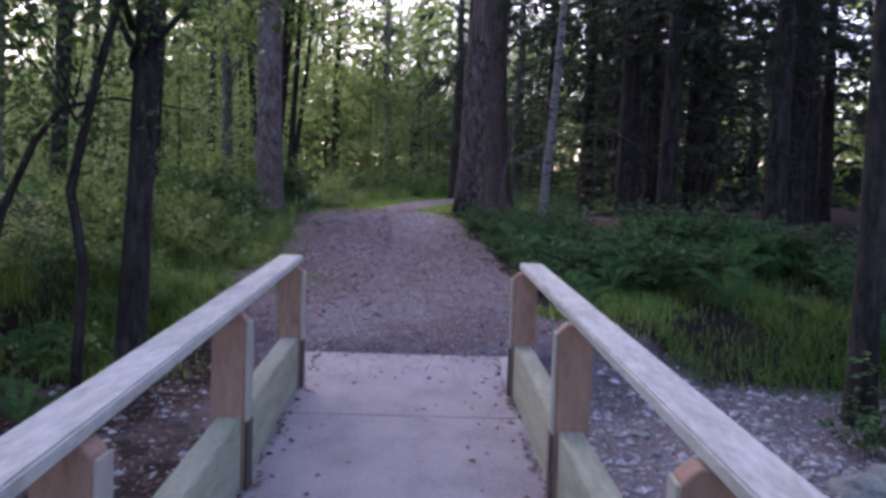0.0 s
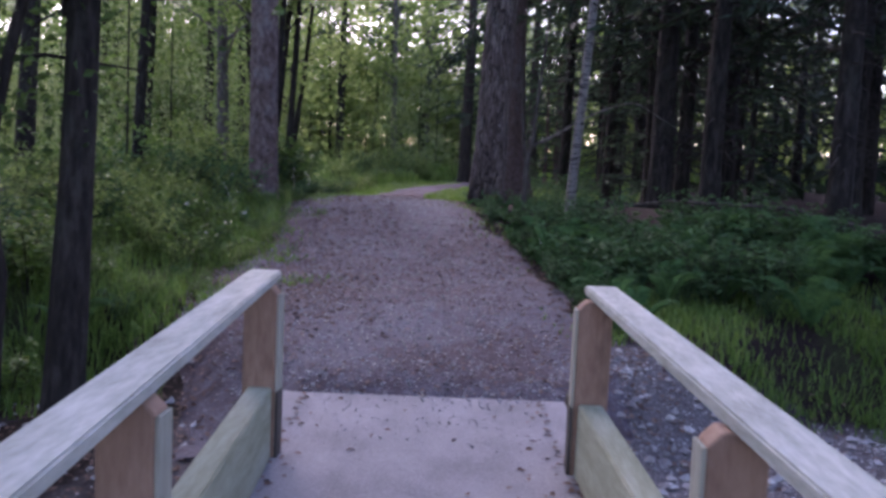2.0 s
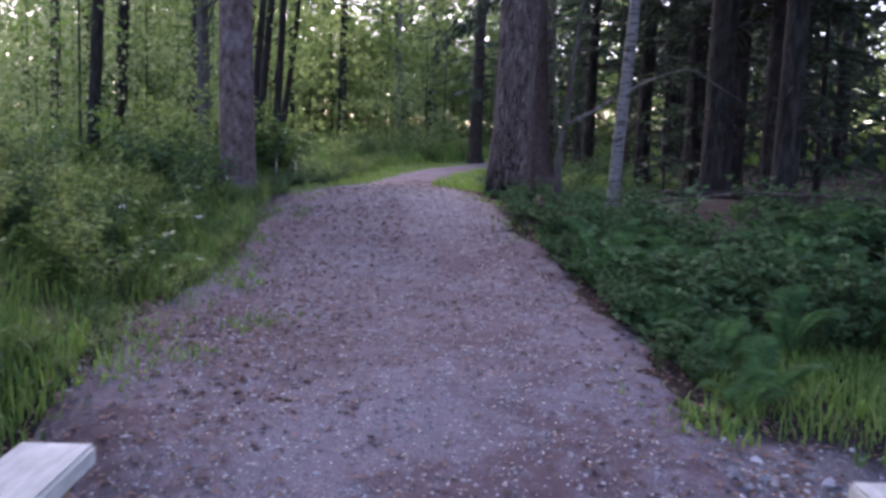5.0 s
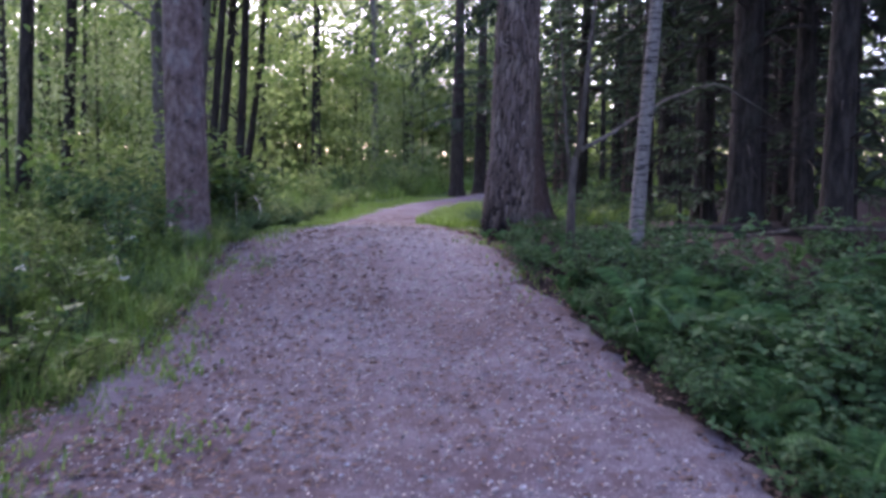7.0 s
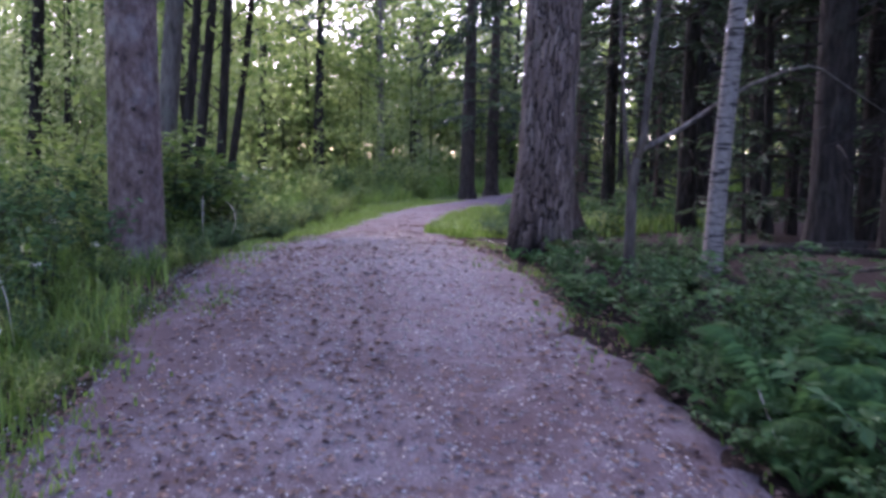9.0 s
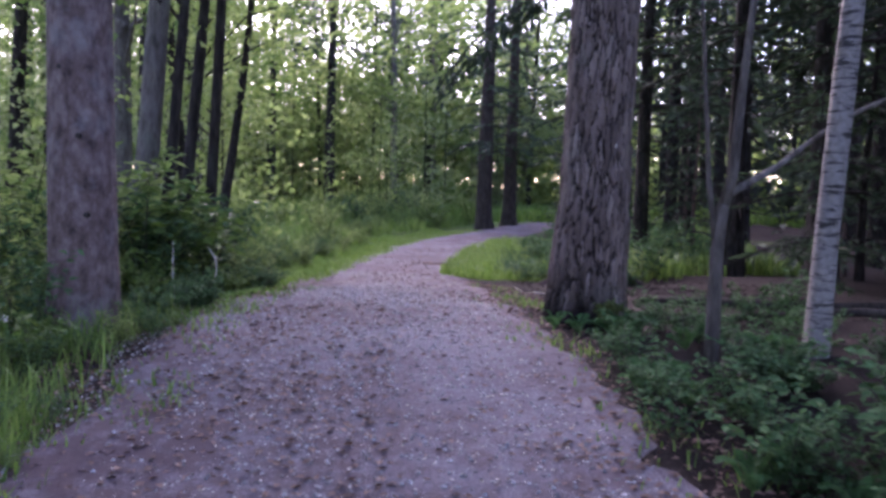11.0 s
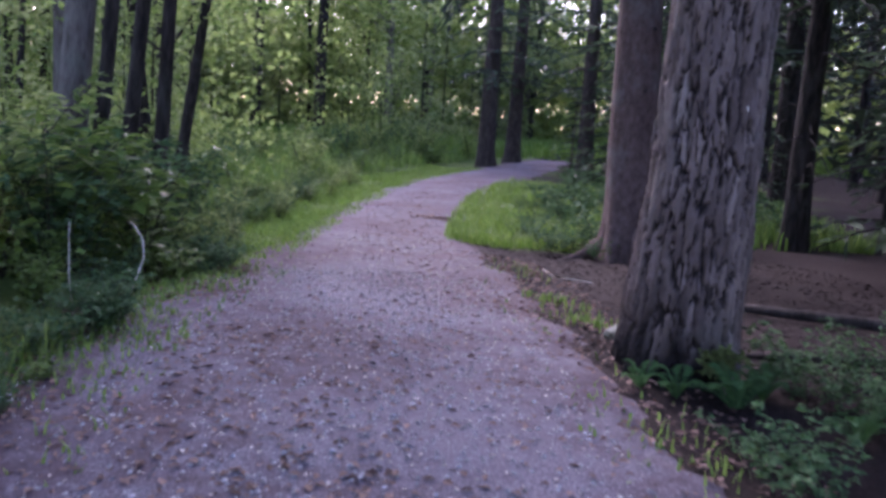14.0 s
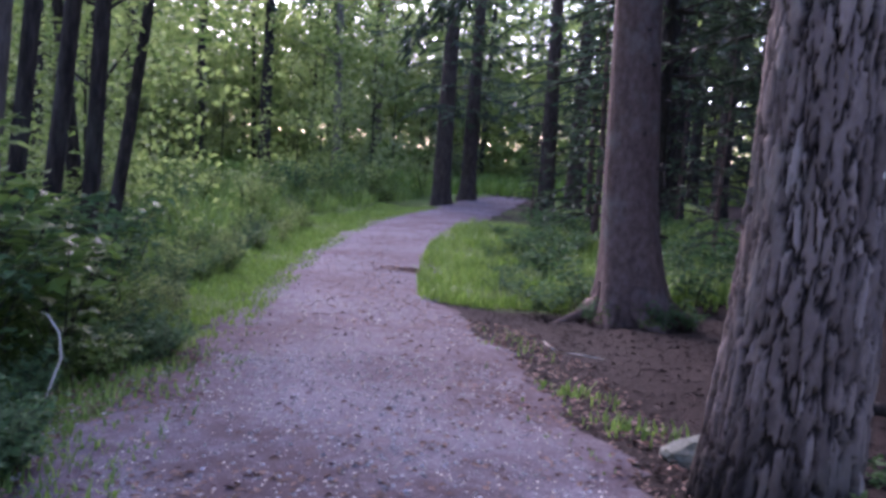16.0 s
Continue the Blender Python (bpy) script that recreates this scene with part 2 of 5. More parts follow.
def floor_mat():
    """Wood floor: needle and leaf litter with moss and low green; the 'green' attribute says where grass grows."""
    m, n, l, b = nodes_of("wood_floor")
    v = coords(n, l, (1, 1, 1), True)
    big = noise_tex(n, l, v, 0.7, 5.0, 0.6)
    fine = noise_tex(n, l, v, 38.0, 5.0, 0.7)
    # litter colours lowered to hold the shade under the trees
    litter = ramp(n, l, fine, [(0.3, (0.01, 0.0062, 0.0056)), (0.55, (0.022, 0.014, 0.013)), (0.75, (0.054, 0.038, 0.035))])
    green = ramp(n, l, fine, [(0.3, (0.03, 0.06, 0.014)), (0.7, (0.12, 0.18, 0.04))])
    at = n.new("ShaderNodeAttribute")
    at.attribute_name = "green"
    add = n.new("ShaderNodeMath")
    add.operation = 'ADD'
    l.new(at.outputs["Fac"], add.inputs[0])
    l.new(big, add.inputs[1])
    f = n.new("ShaderNodeMapRange")
    f.inputs["From Min"].default_value, f.inputs["From Max"].default_value = 0.8, 1.1
    l.new(add.outputs[0], f.inputs["Value"])
    grit = ramp(n, l, fine, [(0.3, (0.085, 0.072, 0.076)), (0.55, (0.16, 0.138, 0.145)), (0.75, (0.32, 0.29, 0.3))])
    st = n.new("ShaderNodeAttribute")
    st.attribute_name = "stony"
    add2 = n.new("ShaderNodeMath")
    add2.operation = 'ADD'
    l.new(st.outputs["Fac"], add2.inputs[0])
    l.new(noise_tex(n, l, v, 2.3, 5.0, 0.65), add2.inputs[1])
    f2 = n.new("ShaderNodeMapRange")
    f2.inputs["From Min"].default_value, f2.inputs["From Max"].default_value = 0.85, 1.25
    l.new(add2.outputs[0], f2.inputs["Value"])
    low = mixed(n, l, f2.outputs["Result"], litter, grit)
    l.new(mixed(n, l, f.outputs["Result"], low, green), b.inputs["Base Color"])
    b.inputs["Roughness"].default_value = 0.95
    b.inputs["Specular IOR Level"].default_value = 0.15
    bumped(n, l, b, fine, 0.7, 0.03)
    return m


M["birch"] = birch_mat()
M["path"] = path_mat()
M["floor"] = floor_mat()


# ---- mesh helpers ----
def mesh_of(name, verts, faces, mat, smooth=False):
    me = bpy.data.meshes.new(name)
    v = verts.tolist() if isinstance(verts, np.ndarray) else verts
    f = faces.tolist() if isinstance(faces, np.ndarray) else faces
    me.from_pydata(v, [], f)
    me.materials.append(M[mat])
    if smooth:
        me.polygons.foreach_set("use_smooth", [True] * len(me.polygons))
    me.update()
    return me


def part(name, me, parent, label=""):
    ob = new(name, me)
    ob.parent = parent
    return tagged(ob, label, kind="stuff" if name in ("branchwork", "foliage", "needles", "dead_wood", "cane", "moss", "petals") else "")


def thing(name, label, category, group="", kind=""):
    return tagged(new(name), label, category, group, kind)


def leaves(pos, size, up=0.4, narrow=0.5, seed=0, fold=0.18, dirs=None):
    """Folded leaf blades: four corners, two triangles each."""
    g = np.random.default_rng(seed)
    k = len(pos)
    a = g.normal(size=(k, 3)) if dirs is None else np.array(dirs, float) + g.normal(size=(k, 3)) * 0.35
    a[:, 2] *= 0.6
    a /= np.linalg.norm(a, axis=1)[:, None]
    b = np.cross(a, np.array([0, 0, 1.0]) + g.normal(size=(k, 3)) * up)
    b /= np.linalg.norm(b, axis=1)[:, None] + 1e-9
    c = np.cross(b, a)
    s = (size * g.uniform(0.65, 1.3, k))[:, None] if np.isscalar(size) else size[:, None]
    p = np.asarray(pos)
    v = np.stack([p, p + a * s * 0.45 + b * s * narrow * 0.5 + c * s * fold, p + a * s, p + a * s * 0.45 - b * s * narrow * 0.5 + c * s * fold], 1).reshape(-1, 3)
    i = np.arange(k)[:, None] * 4
    f = np.concatenate([i + [0, 1, 2], i + [0, 2, 3]], 1).reshape(-1, 3)
    return v, f


def tube(points, radii, sides=8, cap=True):
    """Rings along a line of points."""
    pts = [Vector(p) for p in points]
    v, f = [], []
    for i, p in enumerate(pts):
        d = (pts[min(i + 1, len(pts) - 1)] - pts[max(i - 1, 0)]).normalized()
        x = d.orthogonal() if abs(d.z) < 0.9 else Vector((1, 0, 0)) - d * d.x
        x.normalize()
        y = d.cross(x)
        for k in range(sides):
            a = 2 * math.pi * k / sides
            v.append(tuple(p + (x * math.cos(a) + y * math.sin(a)) * radii[i]))
    for i in range(len(pts) - 1):
        for k in range(sides):
            q = (k + 1) % sides
            f.append((i * sides + k, i * sides + q, (i + 1) * sides + q, (i + 1) * sides + k))
    if cap:
        f.append(tuple(range(sides))[::-1])
        f.append(tuple((len(pts) - 1) * sides + k for k in range(sides)))
    return v, f


def joined(pieces):
    v, f = [], []
    for a, b in pieces:
        o = len(v)
        v.extend(map(tuple, a))
        f.extend(tuple(int(i) + o for i in q) for q in b)
    return v, f


# ---- the lie of the land ----
HY = ((-60, -0.3), (-3, -0.31), (7, -0.05), (8, 0.0), (9, 0.1), (10, 0.19), (11.5, 0.26), (12.5, 0.34), (13.5, 0.46), (14.4, 0.59), (15.4, 0.71), (16, 0.78), (17, 0.82), (18, 0.82), (19.4, 0.76), (23.7, 0.64), (26.7, 0.6), (39.5, 0.9), (52, 1.25), (90, 2.0), (900, 2.0))
LEFT = ((7, -1.15), (8.2, -1.4), (9.5, -1.85), (11, -2.08), (12.5, -2.0), (13.6, -2.05), (15, -2.15), (16, -2.25), (17.5, -2.34), (20, -2.36), (23, -2.5), (26.9, -2.55), (31.3, -2.16), (33.8, -1.7), (37.4, -0.66), (41.2, 0.42), (44.3, 1.4))
RIGHT = ((7, 1.2), (8.2, 1.2), (9.9, 1.08), (11, 1.05), (11.6, 0.96), (12.4, 0.84), (13.4, 0.7), (14.1, 0.48), (14.8, 0.31), (15.5, 0.18), (16.4, 0.02), (17.2, -0.08), (18, -0.15), (18.8, -0.24), (20, -0.34), (21.6, -0.57), (23.4, -0.82), (26, -0.82), (29.2, -0.6), (32.1, -0.09), (36.8, 0.96), (43.9, 2.6))


def along(table, y):
    return np.interp(y, [a for a, _ in table], [b for _, b in table])


def smooth(a, b, x):
    t = np.clip((x - a) / (b - a), 0, 1)
    return t * t * (3 - 2 * t)


def waves(x, y):
    return (np.sin(x * 1.7 + y * 0.6) + np.sin(y * 1.3 - x * 0.9 + 1.0) + 0.6 * np.sin(x * 3.9 + 2.0 + y * 2.7)) / 2.6


def gz(x, y):
    """Height of the ground."""
    x, y = np.asarray(x, float), np.asarray(y, float)
    z = along(HY, y)
    out = np.maximum(np.maximum(along(LEFT, y) - x, x - along(RIGHT, y)), 0)
    z = z + 0.07 * waves(x, y) * smooth(0.1, 1.5, out) - 0.05 * smooth(0.0, 0.5, out) + 0.12 * smooth(1.0, 4.0, out) * smooth(10, 13, y)
    ax = np.abs(x - 0.1)
    y0 = 7.6 + np.clip((ax - 0.8) * 1.2, 0, 2.2)
    z = z - smooth(y0 + 0.8, y0 - 0.5, y) * (0.34 + 0.2 * smooth(1.0, 3.5, ax)) * smooth(-5.0, -3.0, y)
    return z


def gzf(x, y):
    return float(gz(x, y))


def spread(lo, hi, step, far, grow=1.25):
    a = list(np.arange(lo, hi, step))
    s, p = step, hi
    while p < far[1]:
        a.append(p)
        s *= grow
        p += s
    s, p = step, lo - step
    while p > far[0]:
        a.insert(0, p)
        s *= grow
        p -= s
    return np.array(a)


gx, gy = spread(-7, 7, 0.14, (-700, 700)), spread(-5, 42, 0.16, (-400, 900))
X, Y = np.meshgrid(gx, gy)
V = np.stack([X, Y, gz(X, Y)], 2).reshape(-1, 3)
cols = len(gx)
I = (np.arange(len(gy) - 1)[:, None] * cols + np.arange(cols - 1)[None]).reshape(-1, 1)
ground_me = mesh_of("ground", V, np.concatenate([I, I + 1, I + 1 + cols, I + cols], 1), "floor", True)
gr = ground_me.attributes.new("green", 'FLOAT', 'POINT')
dl, dr = along(LEFT, V[:, 1]) - V[:, 0], V[:, 0] - along(RIGHT, V[:, 1])
green = 0.45 * smooth(-0.3, 0.4, dl) * smooth(8.5, 11, V[:, 1]) * smooth(14, 5, dl) + 0.25 * smooth(16, 18, V[:, 1]) * smooth(-0.3, 0.2, dl) * smooth(4, 2, dl)
green += 0.5 * smooth(-0.2, 0.3, dr) * smooth(22.4, 23.4, V[:, 1]) * smooth(3.0, 1.4, dr) * smooth(36, 30, V[:, 1])
green += 0.3 * smooth(0.0, 0.5, dr) * smooth(8.6, 9.4, V[:, 1]) * smooth(16, 14, V[:, 1]) * smooth(4, 2.5, dr)
green += 0.35 * smooth(24, 34, V[:, 1]) * smooth(14, 4, V[:, 0]) + 0.4 * smooth(23.5, 25.5, V[:, 1]) * smooth(0.5, 1.5, dr) * smooth(6.5, 4.0, V[:, 0])
gr.data.foreach_set("value", np.clip(green, 0, 0.7))
stony = smooth(-0.5, 0.0, dr) * smooth(4.2, 3.0, dr) * smooth(10.0, 9.0, V[:, 1]) + 0.5 * smooth(-0.5, 0.0, dl) * smooth(2.6, 1.4, dl) * smooth(9.6, 8.6, V[:, 1])
ground_me.attributes.new("stony", 'FLOAT', 'POINT').data.foreach_set("value", np.clip(stony * smooth(0.5, 4.0, V[:, 1]) - 0.25 * waves(V[:, 0] * 1.5, V[:, 1] * 1.5) * (stony > 0), 0, 1) * 0.9)
tagged(new("ground", ground_me), "brown needle and leaf litter floor of the wood with moss", "ground", kind="structure")

# the path: a crowned strip of grit with ragged margins
py = np.arange(7.75, 44, 0.09)
pu = np.linspace(0, 1, 41)
U, PY = np.meshgrid(pu, py)
rag_l = np.array([0.22 * noise.noise(Vector((q * 1.1, 0, 0))) + 0.14 * noise.noise(Vector((q * 3.7, 5, 0))) + 0.09 * noise.noise(Vector((q * 9.3, 9, 0))) for q in py])
rag_r = np.array([0.16 * noise.noise(Vector((q * 1.2, 20, 0))) + 0.12 * noise.noise(Vector((q * 4.1, 25, 0))) + 0.09 * noise.noise(Vector((q * 9.9, 29, 0))) for q in py])
xl, xr = along(LEFT, py) - 0.2 + rag_l, along(RIGHT, py) + 0.14 + rag_r
PX = xl[:, None] * (1 - U) + xr[:, None] * U
edge = np.minimum(U, 1 - U) * 2
PZ = gz(PX, PY) + 0.03 * smooth(0.0, 0.14, edge) - 0.012 + 0.03 * edge + 0.008 * waves(PX * 4, PY * 4)
PV = np.stack([PX, PY, PZ], 2).reshape(-1, 3)
I = (np.arange(len(py) - 1)[:, None] * 41 + np.arange(40)[None]).reshape(-1, 1)
tagged(new("path", mesh_of("path", PV, np.concatenate([I, I + 1, I + 42, I + 41], 1), "path", True)), "lilac-grey gravel footpath strewn with fallen leaves", "path", kind="structure")


def path_z(x, y):
    u = np.clip((x - along(LEFT, y)) / (along(RIGHT, y) - along(LEFT, y)), 0, 1)
    e = np.minimum(u, 1 - u) * 2
    return gz(x, y) + 0.03 * smooth(0, 0.14, e) - 0.012 + 0.03 * e + 0.008 * waves(x * 4, y * 4)


# ---- the footbridge ----
def slab(a, b, w, t, bevel=0.008):
    """A board from a to b (top centre line), w wide and t thick, with eased edges."""
    a, b = Vector(a), Vector(b)
    bm = bmesh.new()
    bmesh.ops.create_cube(bm, size=1)
    d = b - a
    for v in bm.verts:
        v.co = Vector((v.co.x * w, v.co.y * d.length, v.co.z * t - t / 2))
    bmesh.ops.bevel(bm, geom=bm.edges[:], offset=bevel, segments=2, affect='EDGES')
    rot = d.to_track_quat('Y', 'Z').to_matrix().to_4x4()
    bmesh.ops.transform(bm, matrix=Matrix.Translation((a + b) / 2) @ rot, verts=bm.verts[:])
    return bm


def bm_mesh(name, bm, mat):
    me = bpy.data.meshes.new(name)
    bm.to_mesh(me)
    bm.free()
    me.materials.append(M[mat])
    return me


def mid(y):
    return 0.065 + 0.06 * (6.85 - y)


def deck_z(y):
    return -0.026 * (7.0 - y)


def footbridge():
    b = thing("footbridge", "small wooden footbridge with handrails and a gritty grey deck", "bridge")
    y0, y1 = -3.75, 7.94
    n = 7
    for i in range(n):
        a, c = y0 + (y1 - y0) * i / n, y0 + (y1 - y0) * (i + 1) / n - 0.006
        za, zc = deck_z(a) + 0.012 * i / n, deck_z(c) + 0.012 * (i + 1) / n
        part("deck_panel", bm_mesh("deck_panel", slab((mid(a), a, za), (mid(c), c, zc), 1.66, 0.09, 0.004), "deck_sheet"), b, "light grey gritty deck panel")
    for s in (-1, 1):
        part("beam", bm_mesh("beam", slab((mid(y0) + s * 0.55, y0, deck_z(y0) - 0.1), (mid(7.6) + s * 0.55, 7.6, deck_z(7.6) - 0.09), 0.14, 0.22), "dark_wood"), b, "dark bearing beam")
        ya, yb = -2.4, 7.0
        part("handrail", bm_mesh("handrail", slab((mid(ya) + s * 0.79 + 0.016, ya, deck_z(ya) + 0.845), (mid(yb) + s * 0.785 + 0.016, yb, deck_z(yb) + 0.845), 0.148, 0.045, 0.007), "rail_wood"), b, "pale weathered flat handrail board")
        for i in range(6):
            y = 6.85 - 1.8 * i
            bm = bmesh.new()
            bmesh.ops.create_cube(bm, size=1)
            for v in bm.verts:
                v.co = Vector((mid(y) + s * 0.75 + v.co.x * 0.15, y + v.co.y * 0.1, deck_z(y) + (0.798 if v.co.z > 0 else -0.3)))
            inner = [v for v in bm.verts if v.co.z > 0.2 + deck_z(y) and (v.co.x - mid(y)) * s < 0.75]
            bmesh.ops.bevel(bm, geom=[e for e in bm.edges if all(v in inner for v in e.verts)], offset=0.035, segments=1, affect='EDGES')
            bmesh.ops.bevel(bm, geom=bm.edges[:], offset=0.005, segments=1, affect='EDGES')
            post = part("post", bm_mesh("post", bm, "post_wood"), b, "reddish-brown timber post")
            # thin paler board over the post's inner side
            q = slab((0, 0, 0), (0, 0.096, 0), 0.012, 0.70, 0.003)
            bmesh.ops.translate(q, verts=q.verts[:], vec=(mid(y) + s * 0.668, y - 0.048, deck_z(y) + 0.76))
            part("post_face", bm_mesh("post_face", q, "pale_wood"), post, "pale inner face of the post")
            # thin darker board over the lower part of that side
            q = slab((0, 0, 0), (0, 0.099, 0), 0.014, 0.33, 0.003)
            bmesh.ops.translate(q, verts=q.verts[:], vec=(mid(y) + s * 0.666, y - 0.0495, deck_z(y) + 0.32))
            part("post_foot", bm_mesh("post_foot", q, "dark_wood"), post, "dark foot of the post")
            if i < 5:
                a, c = y - 0.055, y - 1.745
                part("kerb_board", bm_mesh("kerb_board", slab((mid(a) + s * 0.745, a, deck_z(a) + 0.34), (mid(c) + s * 0.745, c, deck_z(c) + 0.34), 0.11, 0.345, 0.007), "kerb_wood"), b, "pale greenish timber kerb board")
    part("edging_board", bm_mesh("edging_board", slab((0.93, 6.98, 0.045), (0.855, 8.06, 0.075), 0.028, 0.13, 0.005), "dead_wood"), b, "grey edging board beside the deck's end")
    return b


footbridge()


# ---- trees ----
def trunk_mesh(name, mat, pts, rad, sides=14, rough=0.08, flare=0.0, rings=30, plates=False):
    """A tapered stem along pts with an uneven, swollen foot. Heights are in the tree's own space."""
    pz = [p[2] for p in pts]
    zs = np.linspace(pz[0], pz[-1], rings)
    if flare or plates:
        zs = np.sort(np.concatenate([zs, np.linspace(pz[0], min(pz[0] + 3.4, pz[-1]), rings * (8 if plates else 1))]))
    v, fis, tint = [], [], []
    for z in zs:
        cx, cy, r = np.interp(z, pz, [p[0] for p in pts]), np.interp(z, pz, [p[1] for p in pts]), np.interp(z, pz, rad)
        foot = flare * math.exp(-max(z, 0) / 0.28)
        for k in range(sides):
            a = 2 * math.pi * k / sides
            ca, sa = math.cos(a), math.sin(a)
            lobe = 1 + foot * (0.55 + 0.45 * math.sin(a * 5 + 0.7) + 0.3 * math.sin(a * 3 + 2))
            rr = r * lobe * (1 + rough * noise.noise(Vector((ca * 1.6, sa * 1.6, z * 0.8 + cx))))
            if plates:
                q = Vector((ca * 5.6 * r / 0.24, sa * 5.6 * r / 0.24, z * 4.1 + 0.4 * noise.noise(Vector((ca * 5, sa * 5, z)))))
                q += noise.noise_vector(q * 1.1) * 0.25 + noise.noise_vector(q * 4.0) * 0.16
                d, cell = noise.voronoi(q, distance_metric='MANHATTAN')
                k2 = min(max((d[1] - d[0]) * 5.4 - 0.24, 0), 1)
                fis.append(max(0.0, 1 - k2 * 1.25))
                # same darkening low on one side of the foot
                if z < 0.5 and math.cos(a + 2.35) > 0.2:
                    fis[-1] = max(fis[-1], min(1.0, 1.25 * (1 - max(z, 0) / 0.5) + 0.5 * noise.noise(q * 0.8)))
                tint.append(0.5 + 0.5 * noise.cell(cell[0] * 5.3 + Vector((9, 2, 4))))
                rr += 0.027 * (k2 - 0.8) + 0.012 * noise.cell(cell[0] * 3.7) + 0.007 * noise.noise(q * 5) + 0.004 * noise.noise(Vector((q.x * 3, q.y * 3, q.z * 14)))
            v.append((cx + ca * rr, cy + sa * rr, z))
    n = len(zs)
    f = [(i * sides + k, i * sides + (k + 1) % sides, (i + 1) * sides + (k + 1) % sides, (i + 1) * sides + k) for i in range(n - 1) for k in range(sides)]
    f.append(tuple((n - 1) * sides + k for k in range(sides)))
    me = mesh_of(name, v, f, mat, True)
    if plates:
        me.attributes.new("fissure_shade", 'FLOAT', 'POINT').data.foreach_set("value", fis)
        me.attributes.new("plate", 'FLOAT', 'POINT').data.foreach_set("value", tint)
    return me


def crown_pos(g, clumps, per, z0, z1, rx, spread_in=0.5):
    """Leaf places in uneven clumps, wide in the middle, thin at the top."""
    c = []
    for _ in range(clumps):
        t = g.random() ** 1.45
        z = z0 + (z1 - z0) * t
        w = rx * (0.45 + 0.75 * math.sin(math.pi * min(t * 0.85 + 0.12, 1)))
        r, a = w * math.sqrt(g.uniform(0.05, 1)), g.uniform(0, 2 * math.pi)
        c.append((r * math.cos(a), r * math.sin(a), z))
    c = np.array(c)
    p = np.repeat(c, per, 0) + g.normal(size=(clumps * per, 3)) * np.array([spread_in, spread_in, spread_in * 0.45])
    return c, p


def limbs(g, c, every, z0, r0, lean=0.35):
    """Branches from the stem out to some of the clumps."""
    out = []
    for i in range(0, len(c), every):
        x, y, z = c[i]
        zb = max(z - lean * math.hypot(x, y) - 0.4, z0 * 0.8)
        m = (x * 0.5 + g.normal() * 0.1, y * 0.5 + g.normal() * 0.1, zb + (z - zb) * 0.62)
        out.append(tube([(0, 0, zb), m, (x, y, z)], [r0, r0 * 0.6, r0 * 0.18], 5, False))
    return joined(out)


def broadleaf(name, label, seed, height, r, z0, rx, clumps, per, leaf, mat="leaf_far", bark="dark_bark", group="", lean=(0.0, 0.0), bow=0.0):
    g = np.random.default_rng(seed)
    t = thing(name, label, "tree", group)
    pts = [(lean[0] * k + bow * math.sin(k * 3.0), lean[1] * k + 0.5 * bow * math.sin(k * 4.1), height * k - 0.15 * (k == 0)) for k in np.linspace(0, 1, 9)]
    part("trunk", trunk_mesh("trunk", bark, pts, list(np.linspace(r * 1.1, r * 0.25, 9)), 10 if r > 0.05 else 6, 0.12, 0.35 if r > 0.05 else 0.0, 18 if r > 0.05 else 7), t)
    c, p = crown_pos(g, clumps, per, z0, height + 0.8, rx, 0.5)
    c[:, 0] += lean[0] * c[:, 2] / height
    p[:, 0] += lean[0] * p[:, 2] / height
    part("branchwork", mesh_of("branchwork", *limbs(g, c, 3, z0, r * 0.3), bark), t)
    v, f = leaves(p, leaf, 0.8, 0.62, seed)
    part("crown", mesh_of("crown", v, f, mat), t)
    return t


def spruce_crown(g, z0, z1, reach, rows, mat, twig=0.34, droop=0.35, high=0.8):
    """Whorls of drooping boughs hung with needle sprays."""
    wood, pos, dirs = [], [], []
    for i in range(rows):
        k = i / max(rows - 1, 1)
        z = z0 + (z1 - z0) * k + g.normal() * 0.1
        n = 4 + int(g.random() * 2)
        a0 = g.random() * 6.28
        L = reach * (1 - 0.82 * k) * g.uniform(0.75, 1.1)
        for j in range(n):
            a = a0 + j * 6.28 / n + g.normal() * 0.2
            l = L * g.uniform(0.6, 1.15)
            d = np.array([math.cos(a), math.sin(a), 0])
            s = np.linspace(0, 1, 4)
            line = [d * l * q + np.array([0, 0, z + 0.1 * l * q - droop * l * q * q]) for q in s]
            wood.append(tube(line, [0.028, 0.02, 0.012, 0.005], 3, False))
            m = int((6 + l * 12.5) * (1.0 if z < 5.2 else high))
            for q in g.uniform(0.15, 1.0, m):
                b = d * l * q + np.array([0, 0, z + 0.1 * l * q - droop * l * q * q])
                side = np.array([-d[1], d[0], 0]) * g.choice([-1, 1])
                pos.append(b)
                dirs.append(d * 0.6 + side * g.uniform(0.3, 1.0) + np.array([0, 0, -g.uniform(0.1, 0.9)]))
    v, f = leaves(np.array(pos), twig, 0.5, 0.24, 3, 0.06, np.array(dirs))
    return mesh_of("boughs", *joined(wood), "twig"), mesh_of("needles", v, f, mat)


def dead_twigs(g, z0, z1, n, length, mat="twig"):
    out = []
    for _ in range(n):
        a, z, l = g.random() * 6.28, g.uniform(z0, z1), length * g.uniform(0.4, 1.2)
        d = np.array([math.cos(a), math.sin(a), 0])
        out.append(tube([d * 0.05 + [0, 0, z], d * l * 0.5 + [0, 0, z + g.normal() * 0.08], d * l + [0, 0, z - 0.2 * l]], [0.014, 0.009, 0.003], 4, False))
    return mesh_of("dead_twigs", *joined(out), mat)


